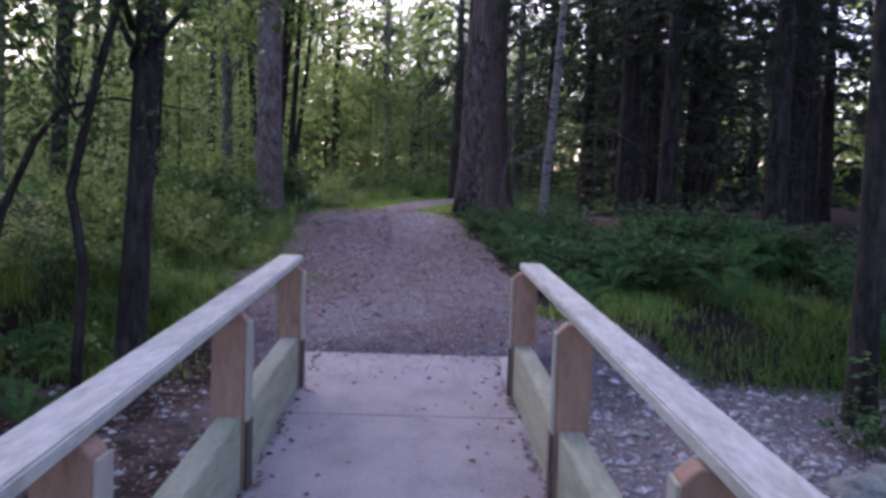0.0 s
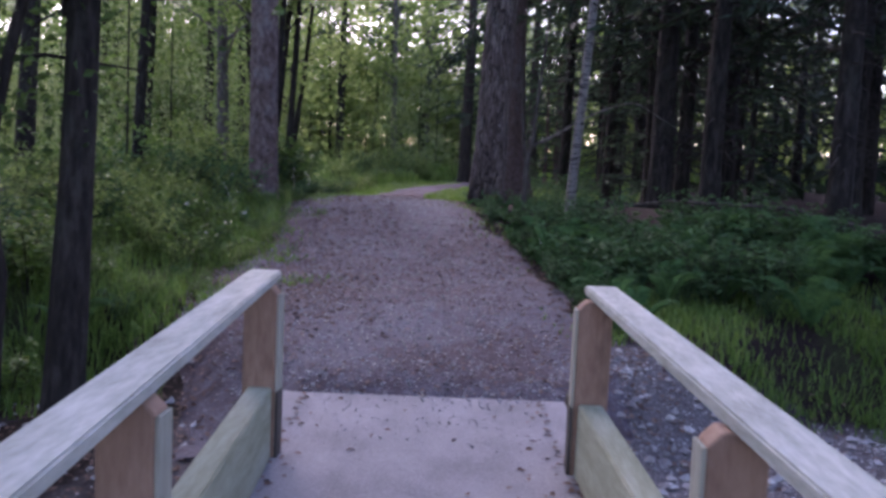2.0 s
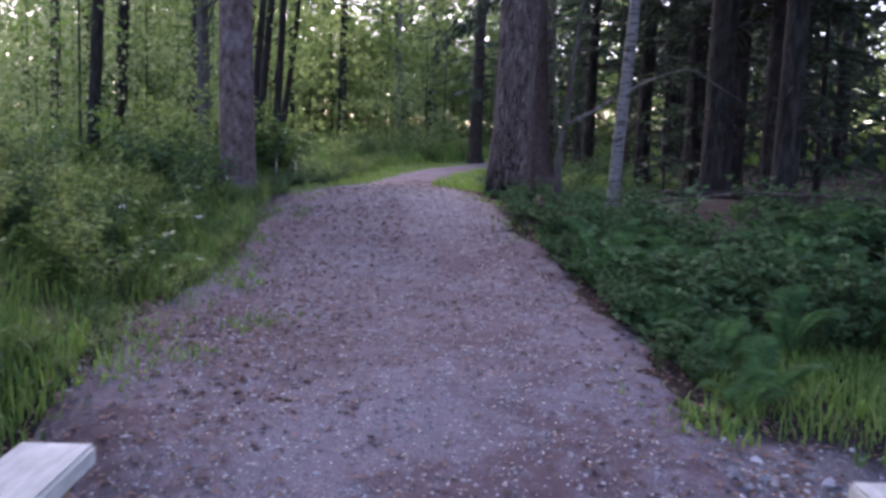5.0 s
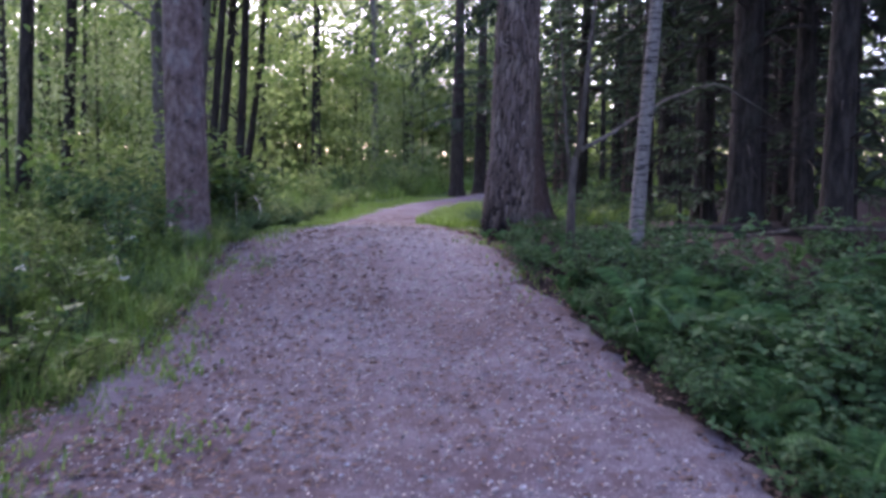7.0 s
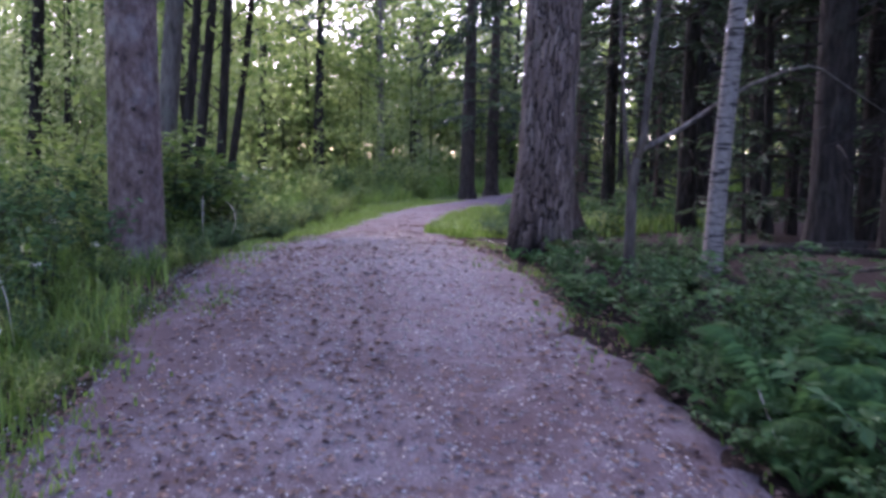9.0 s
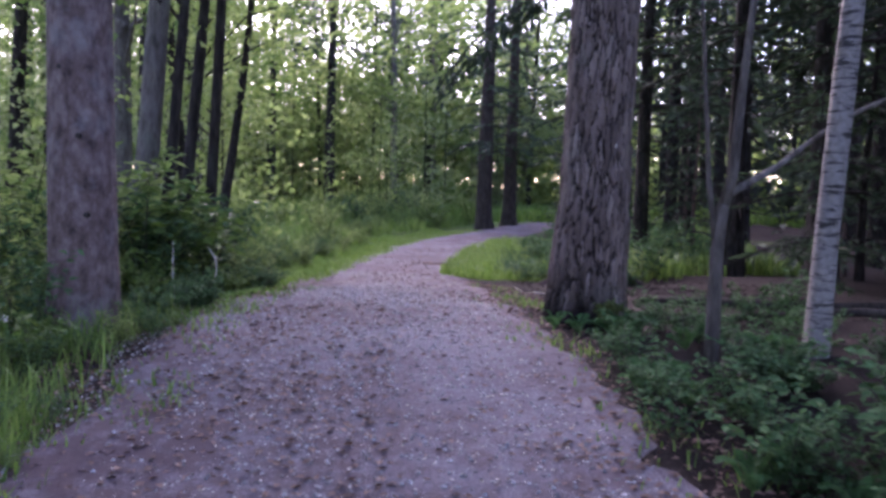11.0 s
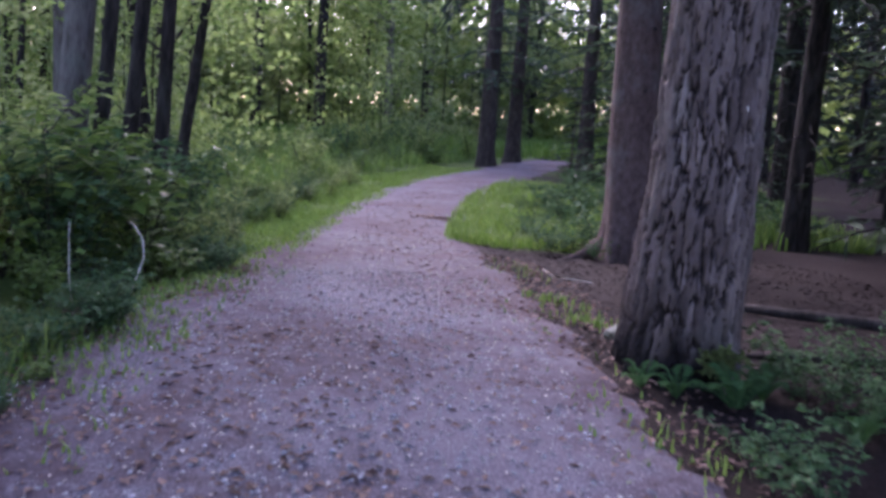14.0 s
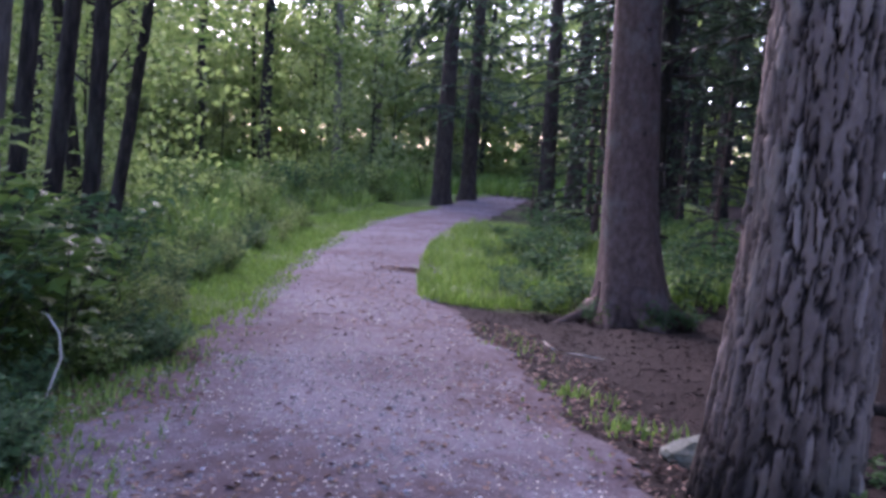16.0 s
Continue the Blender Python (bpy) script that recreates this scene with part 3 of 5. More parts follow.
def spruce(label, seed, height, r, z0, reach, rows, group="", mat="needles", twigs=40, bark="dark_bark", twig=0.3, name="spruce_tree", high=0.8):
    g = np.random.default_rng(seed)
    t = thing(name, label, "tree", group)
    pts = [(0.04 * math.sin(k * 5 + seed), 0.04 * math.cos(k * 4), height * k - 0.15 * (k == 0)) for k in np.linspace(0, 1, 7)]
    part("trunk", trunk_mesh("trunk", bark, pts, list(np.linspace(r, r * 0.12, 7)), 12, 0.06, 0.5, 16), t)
    w, n = spruce_crown(g, z0, height, reach, rows, mat, twig, 0.35, high)
    part("branchwork", w, t)
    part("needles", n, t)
    if twigs:
        part("dead_wood", dead_twigs(g, 0.7, max(z0, 1.2), twigs, 1.0), t, "bare grey dead lower twigs")
    return t


def stand(ob, x, y, turn=0.0, s=1.0, dz=0.0, sz=None):
    ob.matrix_basis = pose(x, y, gzf(x, y) + dz, 0, 0, turn) @ Matrix.Diagonal((s, s, sz or s, 1))
    return ob


def again(ob, x, y, turn=0.0, s=1.0, sz=None):
    """Another one of the same kind, at another place and size."""
    keep = ob.scale.copy()
    ob.scale = (1, 1, 1)
    c = copy_thing(ob, pose(x, y, gzf(x, y), 0, 0, turn) @ Matrix.Diagonal((s, s, sz or s, 1)))
    ob.scale = keep
    return c


# the big plated pine beside the path
pine = thing("pine_tree", "tall old pine with deeply plated grey-brown bark beside the path", "tree")
pine.location = (0.4, 17.5, 0.8)
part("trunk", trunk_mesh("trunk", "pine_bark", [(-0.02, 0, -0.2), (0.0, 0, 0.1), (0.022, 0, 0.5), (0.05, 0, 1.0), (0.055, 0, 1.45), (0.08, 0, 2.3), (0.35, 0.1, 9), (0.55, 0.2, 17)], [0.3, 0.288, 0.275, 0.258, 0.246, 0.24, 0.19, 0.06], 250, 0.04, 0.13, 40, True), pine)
scar = tube([(0.0, 0, 0), (0.006, -0.008, 0.07), (0.0, 0.0, 0.15)], [0.003, 0.009, 0.003], 6)
sc = part("scar", mesh_of("scar", *scar, "straw"), pine, "pale torn strip of bark")
sc.location = (0.145, -0.236, 1.24)
g = np.random.default_rng(3)
c, p = crown_pos(g, 80, 100, 8.0, 17.5, 3.2, 0.6)
part("branchwork", mesh_of("branchwork", *limbs(g, c, 2, 8, 0.05), "pine_bark"), pine)
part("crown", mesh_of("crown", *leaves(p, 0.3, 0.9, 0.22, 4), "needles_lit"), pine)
moss = part("moss", mesh_of("moss", *leaves(np.array([(0.14 + 0.05 * g.normal(), -0.32 - 0.02 * g.random(), 0.06 + 0.12 * g.random()) for _ in range(260)]), 0.04, 1.0, 0.6, 8), "moss"), pine, "green moss on the foot")

# the straight pine on the other side
pine_b = thing("pine_tree", "straight pine with smooth scaly pinkish-grey bark rising from the undergrowth", "tree")
pine_b.location = (-3.11, 16.75, gzf(-3.11, 16.75))
part("trunk", trunk_mesh("trunk", "smooth_pine", [(0.0, 0, -0.2), (0.0, 0, 0.4), (-0.04, 0, 2.0), (-0.12, 0, 9), (-0.12, 0, 17)], [0.25, 0.225, 0.212, 0.155, 0.05], 40, 0.05, 0.12, 60), pine_b)
c, p = crown_pos(g, 56, 95, 9.0, 17.5, 2.8, 0.6)
part("branchwork", mesh_of("branchwork", *limbs(g, c, 2, 9, 0.05), "smooth_pine"), pine_b)
part("crown", mesh_of("crown", *leaves(p, 0.3, 0.9, 0.22, 14), "needles_lit"), pine_b)
for x, y, z in ((0.1, -0.195, 0.78), (0.05, -0.21, 1.3), (-0.08, -0.2, 1.75)):
    k = part("knot", mesh_of("knot", *tube([(0, 0.03, 0), (0, -0.02, 0.004)], [0.028, 0.012], 8), "dark_bark"), pine_b, "dark branch knot")
    k.location = (x, y, z)

# the spruce with a spread foot behind the plated pine
sp = thing("spruce_tree", "stout spruce with scaly purplish-brown bark and mossy roots", "tree")
sp.location = (1.1, 22.8, gzf(1.1, 22.8))
part("trunk", trunk_mesh("trunk", "spruce_bark", [(0.03, 0, -0.2), (0.02, 0, 0.2), (-0.02, 0, 0.7), (-0.07, 0, 1.28), (-0.13, 0, 2.95), (-0.2, 0, 9), (-0.2, 0, 17)], [0.37, 0.34, 0.3, 0.268, 0.224, 0.16, 0.04], 48, 0.04, 0.6, 60), sp)
w, n = spruce_crown(g, 4.6, 17, 3.0, 20, "needles", 0.36)
part("branchwork", w, sp)
part("needles", n, sp)
for a, l in ((-2.9, 1.0), (-2.2, 0.9), (-1.5, 0.95), (-0.8, 0.85), (-0.1, 0.9)):
    part("root", mesh_of("root", *tube([(0.24 * math.cos(a), 0.24 * math.sin(a), 0.34), (0.38 * math.cos(a), 0.38 * math.sin(a), 0.17), (0.58 * math.cos(a + 0.08), 0.58 * math.sin(a + 0.08), 0.06), (l * math.cos(a + 0.2), l * math.sin(a + 0.2), -0.03)], [0.13, 0.1, 0.065, 0.02], 9), "spruce_bark", True), sp)
    pts = np.array([(r * math.cos(a + g.normal() * 0.1), r * math.sin(a + g.normal() * 0.1), 0.36 - 0.46 * r + 0.06) for r in g.uniform(0.36, 0.72, 70)])
    part("moss", mesh_of("moss", *leaves(pts, 0.05, 1.0, 0.5, 5), "moss"), sp, "yellow-green moss over the root")
for i in range(9):
    a, z = -1.57 + g.normal() * 0.7, 0.9 + i * 0.32
    rr = np.interp(z, [0.5, 1.28, 2.95, 9], [0.31, 0.27, 0.23, 0.16])
    part("knot", mesh_of("knot", *tube([(rr * 0.9 * math.cos(a), rr * 0.9 * math.sin(a), z), ((rr + 0.05) * math.cos(a), (rr + 0.05) * math.sin(a), z - 0.02)], [0.022, 0.01], 6), "dark_bark"), sp, "dark stub of a dead branch")

# the slim birch
birch = thing("birch_tree", "slim white birch with black marks among the ferns", "tree")
birch.location = (1.66, 16.25, gzf(1.66, 16.25))
part("trunk", trunk_mesh("trunk", "birch", [(-0.03, 0, -0.15), (0.0, 0, 0.1), (0.03, 0, 0.75), (0.09, 0, 1.65), (0.12, 0, 2.1), (0.3, 0.1, 5), (0.2, 0.4, 9)], [0.082, 0.076, 0.072, 0.07, 0.066, 0.045, 0.015], 20, 0.08, 0.2, 40), birch)
c, p = crown_pos(g, 22, 80, 4.6, 9.5, 1.5, 0.4)
c[:, 0] += 0.25
p[:, 0] += 0.25
part("branchwork", mesh_of("branchwork", *limbs(g, c, 2, 4.0, 0.02), "dark_bark"), birch)
part("crown", mesh_of("crown", *leaves(p, 0.09, 0.9, 0.7, 24), "leaf_mid"), birch)

# the bare forked snag with its arching branch
snag = thing("dead_tree", "thin bare forked dead tree with a long arching branch", "tree")
snag.location = (0.95, 15.95, gzf(0.95, 15.95) + 0.06)
part("trunk", mesh_of("trunk", *tube([(-0.01, 0, -0.2), (0.0, 0, 0.2), (0.005, 0, 0.65), (0.03, 0.01, 0.9), (0.08, 0.03, 1.05)], [0.05, 0.044, 0.039, 0.035, 0.028], 12), "dead_wood", True), snag)
part("branch", mesh_of("branch", *tube([(0.06, 0.02, 0.98), (0.22, 0.12, 1.06), (0.41, 0.25, 1.16), (0.75, 0.5, 1.38), (1.08, 0.7, 1.56), (1.4, 0.87, 1.69), (1.65, 1.0, 1.76), (1.8, 1.06, 1.73), (2.05, 1.15, 1.6), (2.45, 1.3, 1.4)], [0.026, 0.022, 0.019, 0.016, 0.014, 0.012, 0.011, 0.01, 0.008, 0.004], 8), "grey_bark", True), snag)
part("branch", mesh_of("branch", *tube([(0.04, 0.01, 0.92), (0.08, 0.0, 1.08), (0.106, 0, 1.5), (0.2, 0.05, 2.4), (0.25, 0.1, 3.2)], [0.034, 0.03, 0.026, 0.016, 0.006], 8), "dead_wood", True), snag)
part("branch", mesh_of("branch", *tube([(0.0, 0, 0.65), (-0.055, 0, 1.05), (-0.12, 0, 1.95), (-0.16, 0, 2.5)], [0.02, 0.016, 0.01, 0.003], 6), "dead_wood", True), snag)

# the dark stem by the stream, its crooked neighbour, and a stem on the other bank
stem = broadleaf("alder_tree", "dark rough alder stem standing on the stream bank", 31, 9.0, 0.115, 3.3, 1.4, 40, 60, 0.1, "leaf_dark", "dark_bark", lean=(0.3, 0.0), bow=0.03)
stand(stem, -2.32, 8.35)
crook = thing("alder_tree", "thin crooked dark sapling leaning over the stream bank", "tree")
crook.location = (-2.66, 8.1, gzf(-2.66, 8.1))
zc = -crook.location.z
part("trunk", mesh_of("trunk", *tube([(0.0, 0, -0.1), (0.02, 0, 0.4), (0.07, 0, 0.6 + zc), (-0.04, 0, 1.2 + zc), (0.05, 0, 1.6 + zc), (0.14, 0, 2.0 + zc), (0.33, 0, 2.68 + zc), (0.7, 0.1, 3.6 + zc), (0.9, 0.2, 5)], [0.05, 0.045, 0.042, 0.04, 0.038, 0.036, 0.032, 0.02, 0.008], 9), "dark_bark", True), crook)
c, p = crown_pos(g, 26, 60, 2.9, 5.6, 1.4, 0.35)
part("branchwork", mesh_of("branchwork", *limbs(g, c, 2, 2.6, 0.016), "dark_bark"), crook)
part("crown", mesh_of("crown", *leaves(p, 0.09, 0.8, 0.65, 51), "leaf_dark"), crook)
bough = thing("alder_tree", "low dark arching alder bough over the stream", "tree")
bough.location = (-3.6, 8.5, gzf(-3.6, 8.5))
zc = -bough.location.z
part("trunk", mesh_of("trunk", *tube([(0, 0, -0.1), (0.02, 0, 0.5 + zc), (0.12, 0, 0.97 + zc), (0.41, 0, 1.59 + zc), (0.64, 0, 1.88 + zc), (1.05, 0.05, 1.97 + zc), (1.7, 0.2, 1.9 + zc)], [0.05, 0.045, 0.04, 0.032, 0.024, 0.014, 0.005], 9), "dark_bark", True), bough)
pp = np.array([(0.3 + 1.3 * g.random(), 0.3 * g.normal(), 1.75 + 0.35 * g.normal() + zc) for _ in range(260)])
part("leaves", mesh_of("leaves", *leaves(pp, 0.075, 0.8, 0.65, 52), "leaf_dark"), bough)
bank_stem = broadleaf("alder_tree", "shaded alder stem among leaves on the stony bank", 33, 9.0, 0.12, 5.2, 2.0, 30, 60, 0.11, "leaf_mid", "dark_bark")
stand(bank_stem, 3.75, 8.6)

# alders added mostly out of view, to shade the left of the stream
shade = broadleaf("alder_tree", "leafy dark alder crowding the stream bank", 36, 8.0, 0.08, 1.5, 1.7, 60, 60, 0.1, "leaf_dark", "dark_bark", "alders by the stream")
stand(shade, -5.0, 8.6)
for x, y, s in ((-4.7, 10.2, 0.9), (-6.4, 10.8, 1.1), (-5.6, 7.0, 1.0), (-7.2, 8.6, 1.1)):
    again(shade, x, y, 77 * s + 40 * y, s)

# stems in pairs behind the straight pine
kin = "stems behind the straight pine"
d1 = broadleaf("alder_tree", "thick dark grey alder stem wrapped in low leaves", 41, 12, 0.165, 4.2, 2.6, 60, 50, 0.16, "leaf_mid", "grey_bark", kin, (0.9, 0), 0.05)
stand(d1, -4.42, 21.0, 0, 0.85, 0.0, 1.0)
d2 = broadleaf("alder_tree", "dark slender alder stem in the undergrowth", 42, 11, 0.11, 4.0, 2.2, 50, 50, 0.16, "leaf_light", "dark_bark", kin, (1.0, 0), 0.16)
stand(d2, -4.12, 20.9, 0, 0.62, 0.0, 1.0)
again(d2, -4.25, 21.9, 25, 0.7, 1.0)
again(d2, -3.95, 22.1, -50, 0.66, 1.0)
again(d2, -4.25, 23.4, 8, 0.66, 0.6)
again(d2, -5.4, 26.0, 160, 0.9)
again(d1, -6.0, 24.5, 120, 0.9)

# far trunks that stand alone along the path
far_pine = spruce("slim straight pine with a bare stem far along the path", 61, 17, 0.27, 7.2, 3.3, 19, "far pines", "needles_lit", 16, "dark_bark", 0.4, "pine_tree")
stand(far_pine, -7.17, 50.0)
for x, y, a, s in ((-9.9, 50.5, 40, 0.85), (-5.2, 56, 80, 0.7), (-12.8, 44, 10, 0.8), (-3.4, 60, 130, 0.7), (1.5, 62, 75, 0.9), (-15.2, 39, 200, 0.9), (-9.0, 33, 15, 0.6), (-11.5, 29, 95, 0.6)):
    again(far_pine, x, y, a, s, 1.0)
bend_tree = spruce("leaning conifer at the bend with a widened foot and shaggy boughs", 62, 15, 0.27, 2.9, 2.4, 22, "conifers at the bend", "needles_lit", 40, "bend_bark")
stand(bend_tree, -0.31, 39.5)
again(bend_tree, 0.61, 42.0, 70, 0.95)
again(bend_tree, 2.22, 36.5, 150, 0.85)
again(bend_tree, 3.8, 41.2, 20, 1.0)
young = spruce("young spruce with low sweeping boughs beside the path", 63, 5.5, 0.07, 0.5, 1.5, 16, "", "needles_lit", 0, "spruce_bark", 0.22)
stand(young, 2.3, 30.65)
again(young, 3.6, 27.65, 90, 0.7)
again(young, 4.9, 34.15, 30, 0.9)
again(young, 3.0, 34.85, 200, 1.15)
again(young, 1.75, 35.25, 110, 0.42)
again(young, 5.4, 25.25, 250, 0.6)
grove_young = spruce("young dark spruce growing in the shade of the grove", 64, 5.0, 0.06, 0.6, 1.3, 13, "young spruces in the grove", "needles_lit", 0, "dark_bark", 0.22)
stand(grove_young, 3.7, 21.3)
for x, y, a, s in ((4.7, 22.8, 110, 1.0), (2.9, 19.6, 300, 0.45), (5.3, 19.6, 15, 1.0), (4.4, 24.0, 70, 0.8), (6.2, 23.4, 160, 1.1)):
    again(grove_young, x, y, a, s)
hang = thing("spruce_branch", "dark drooping spruce bough hanging over the path", "branch")
hang.location = (-0.65, 30.05, 4.6)
wood, pos, dirs = [tube([(5.7, -0.3, 4.6), (3.4, -0.2, 3.3), (1.4, 0, 1.7), (0.1, 0, 0.7), (-0.7, 0, -0.3)], [0.05, 0.04, 0.03, 0.02, 0.008], 6)], [], []
for _ in range(420):
    q = g.random()
    x = 2.6 - 3.3 * q
    pos.append((x + 0.12 * g.normal(), 0.2 * g.normal(), 2.6 - 2.0 * q - 0.9 * q * q - 0.45 * g.random()))
    dirs.append((-0.3, 0.4 * g.normal(), -1.0))
part("bough", mesh_of("bough", *wood[0], "twig"), hang)
part("needles", mesh_of("needles", *leaves(np.array(pos), 0.3, 0.5, 0.28, 9, 0.06, np.array(dirs)), "needles"), hang)
host = spruce("dark spruce whose bough reaches over the path", 66, 15, 0.2, 4.0, 2.6, 18, "spruce grove")
stand(host, 5.05, 29.75)

# ---- the dark spruce grove ----
label = "dark close-grown spruce with bare dead lower twigs"
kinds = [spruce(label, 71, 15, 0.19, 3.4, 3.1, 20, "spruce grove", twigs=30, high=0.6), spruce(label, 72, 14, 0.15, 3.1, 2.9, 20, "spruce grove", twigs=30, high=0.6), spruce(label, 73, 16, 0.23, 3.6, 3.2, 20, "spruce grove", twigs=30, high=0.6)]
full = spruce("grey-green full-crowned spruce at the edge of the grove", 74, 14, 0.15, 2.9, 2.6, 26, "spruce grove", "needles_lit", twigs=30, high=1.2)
stand(full, 2.7, 28.0)
again(full, 4.6, 34.3, 80, 1.15)
spots = [(4.03, 22.6), (5.5, 31.0), (7.2, 27.9)]
for k, (x, y) in zip(kinds, spots):
    stand(k, x, y)
spots += [(5.1, 29.1), (2.36, 35.6), (3.8, 40.5)]
spots += [(2.7, 27.3), (4.6, 33.6)]
# the last three are added to shade the litter behind the plated pine
more = [(3.4, 24.2, 1), (5.4, 36.0, 2), (5.6, 22.2, 0), (6.4, 25.2, 2), (4.4, 19.0, 1), (7.6, 21.0, 2), (9.3, 24.0, 0), (8.6, 18.0, 1), (6.2, 17.2, 0), (5.0, 14.8, 1), (7.6, 14.5, 2), (3.4, 18.3, 0), (3.8, 16.5, 1), (4.3, 20.8, 1)]
for x, y, k in more:
    again(kinds[k], x, y, g.random() * 360, g.uniform(0.9, 1.1))
    spots.append((x, y))
tries = 0
while len(spots) < 82 and tries < 4000:
    tries += 1
    x, y = g.uniform(4.5, 26), g.uniform(12, 58)
    if x < 4.0 + max(0, (y - 30) * 0.12) or y > 30 and 0.42 < x / (y - 2) < 0.47 or min((x - a) ** 2 + (y - b) ** 2 for a, b in spots) < 3.2:
        continue
    spots.append((x, y))
    again(kinds[int(g.integers(3))], x, y, g.random() * 360, g.uniform(0.8, 1.15))

# ---- the lighter mixed wood ----
label = "slender broadleaf tree with light green leaves"
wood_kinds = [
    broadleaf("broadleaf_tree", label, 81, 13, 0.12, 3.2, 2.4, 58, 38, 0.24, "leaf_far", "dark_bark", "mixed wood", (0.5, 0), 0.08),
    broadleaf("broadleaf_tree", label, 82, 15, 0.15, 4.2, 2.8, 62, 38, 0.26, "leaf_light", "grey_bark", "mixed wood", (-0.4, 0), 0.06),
    broadleaf("broadleaf_tree", label, 83, 11, 0.09, 2.2, 2.2, 54, 38, 0.22, "leaf_light", "dark_bark", "mixed wood", (0.3, 0), 0.1),
    broadleaf("broadleaf_tree", label, 84, 12, 0.11, 2.6, 2.3, 54, 38, 0.22, "leaf_mid", "dark_bark", "mixed wood", (-0.6, 0), 0.07),
]
spots = [(-4.42, 21.0), (-3.9, 22.1), (-5.1, 26.0), (-6.0, 24.5), (-2.85, 16), (-7.17, 50), (-9.9, 50.5)]
first = [(-16.0, 44.0), (-3.0, 58), (-12.0, 47), (-8.5, 55)]
for k, (x, y) in zip(wood_kinds, first):
    stand(k, x, y)
    spots.append((x, y))
tall = broadleaf("broadleaf_tree", "slender dark-stemmed tree with a high light crown", 85, 15, 0.12, 6.5, 2.2, 30, 38, 0.2, "leaf_light", "dark_bark", "mixed wood", (0.4, 0), 0.1)
stand(tall, -8.4, 25.5)
tall_thin = broadleaf("broadleaf_tree", "thin grey-stemmed tree with a high light crown", 86, 14, 0.08, 6.0, 2.0, 28, 38, 0.2, "leaf_far", "grey_bark", "mixed wood", (-0.3, 0), 0.12)
stand(tall_thin, -6.8, 30.5)
spots += [(-8.4, 25.5), (-6.8, 30.5)]
tries = 0
while len(spots) < 100 and tries < 6000:
    tries += 1
    y = g.uniform(11, 78)
    x = g.uniform(-32, 13)
    clear = -3.6 if y < 22 else np.interp(y, [22, 30, 40, 52, 80], [-5.5, -6.0, -5.5, 2.0, 15.0])
    if x > clear or min((x - a) ** 2 + (y - b) ** 2 for a, b in spots) < 4.6:
        continue
    if y < 52 and min(abs(x + 0.4 + 0.166 * (y - 8)), abs(x + 0.4 + 0.232 * (y - 9))) < 1.6:
        continue
    spots.append((x, y))
    kind = (tall, tall_thin)[int(g.integers(2))] if y < 40 and x < 0 else wood_kinds[int(g.integers(4))]
    again(kind, x, y, g.random() * 360, g.uniform(0.75, 1.2))
for x, y in ((-5, -6), (-8, -2), (5, -7), (8, -3), (-4.5, 2), (6, 3), (-9, 5), (10, 6), (-6.5, 12), (-13, 8), (0.5, -13), (-6, -14), (7, -15), (13, -6), (-14, -8)):
    again(wood_kinds[int(g.integers(4))], x, y, g.random() * 360, g.uniform(0.9, 1.2))

# understorey: leafy saplings that fill the view between the stems
sap = [broadleaf("sapling", "leafy light green sapling in the undergrowth", 91 + i, 3.6 + i, 0.025, 0.5, 1.1, 26, 34, 0.13, m, "dark_bark", "saplings") for i, m in enumerate(("leaf_light", "leaf_far", "leaf_mid"))]
for k, (x, y) in zip(sap, ((-5.2, 27), (-7.5, 25), (-6.0, 18.5))):
    stand(k, x, y)
n = 0
while n < 180:
    y = g.uniform(20, 72)
    x = g.uniform(-30, 14)
    lo = np.interp(y, [20, 30, 40, 52, 80], [-5.0, -5.0, -3.5, 1.0, 16.0])
    if x > lo:
        continue
    if y < 52 and min(abs(x + 0.4 + 0.166 * (y - 8)), abs(x + 0.4 + 0.232 * (y - 9))) < 0.95:
        continue
    again(sap[int(g.integers(3))], x, y, g.random() * 360, g.uniform(0.6, 1.3) * (1.25 if y > 45 else 1.0))
    n += 1

# far woods that close the view on every side
pos = []
for i in range(52000):
    a = g.uniform(0, 2 * math.pi)
    r = g.uniform(78, 105)
    if math.sin(a) < 0.3 and g.random() < 0.5:
        continue
    z = 15 * g.random() ** 1.9 + 0.3
    if noise.noise(Vector((a * 26, z * 0.42, 3))) + 0.2 * g.normal() + 0.5 < 0.085 * (z - 2):
        continue
    x, y = r * math.cos(a), r * math.sin(a) + 15
    if a < 1.77 and 3.2 < 1.6 + z < 4.7 and g.random() < 0.65:
        continue
    pos.append((x, y, 1.6 + z))
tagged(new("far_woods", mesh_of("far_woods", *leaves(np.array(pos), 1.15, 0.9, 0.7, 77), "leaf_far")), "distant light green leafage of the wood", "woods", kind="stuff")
pos = []
for i in range(100000):
    a, r = g.uniform(1.1, 2.5), g.uniform(54, 77)
    z = 16 * g.random() ** 1.4 + 0.2
    x, y = r * math.cos(a), r * math.sin(a)
    if noise.noise(Vector((x * 0.25, y * 0.25, z * 0.5))) + 0.15 * g.normal() + 0.32 < 0.06 * (z - 1):
        continue
    if a < 1.77 and 2.9 < gzf(x, y) + z < 4.1 and g.random() < 0.6:
        continue
    pos.append((x, y, gzf(x, y) + z))
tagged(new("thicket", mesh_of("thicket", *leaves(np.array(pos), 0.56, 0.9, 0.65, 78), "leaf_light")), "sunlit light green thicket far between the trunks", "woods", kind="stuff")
pos = []
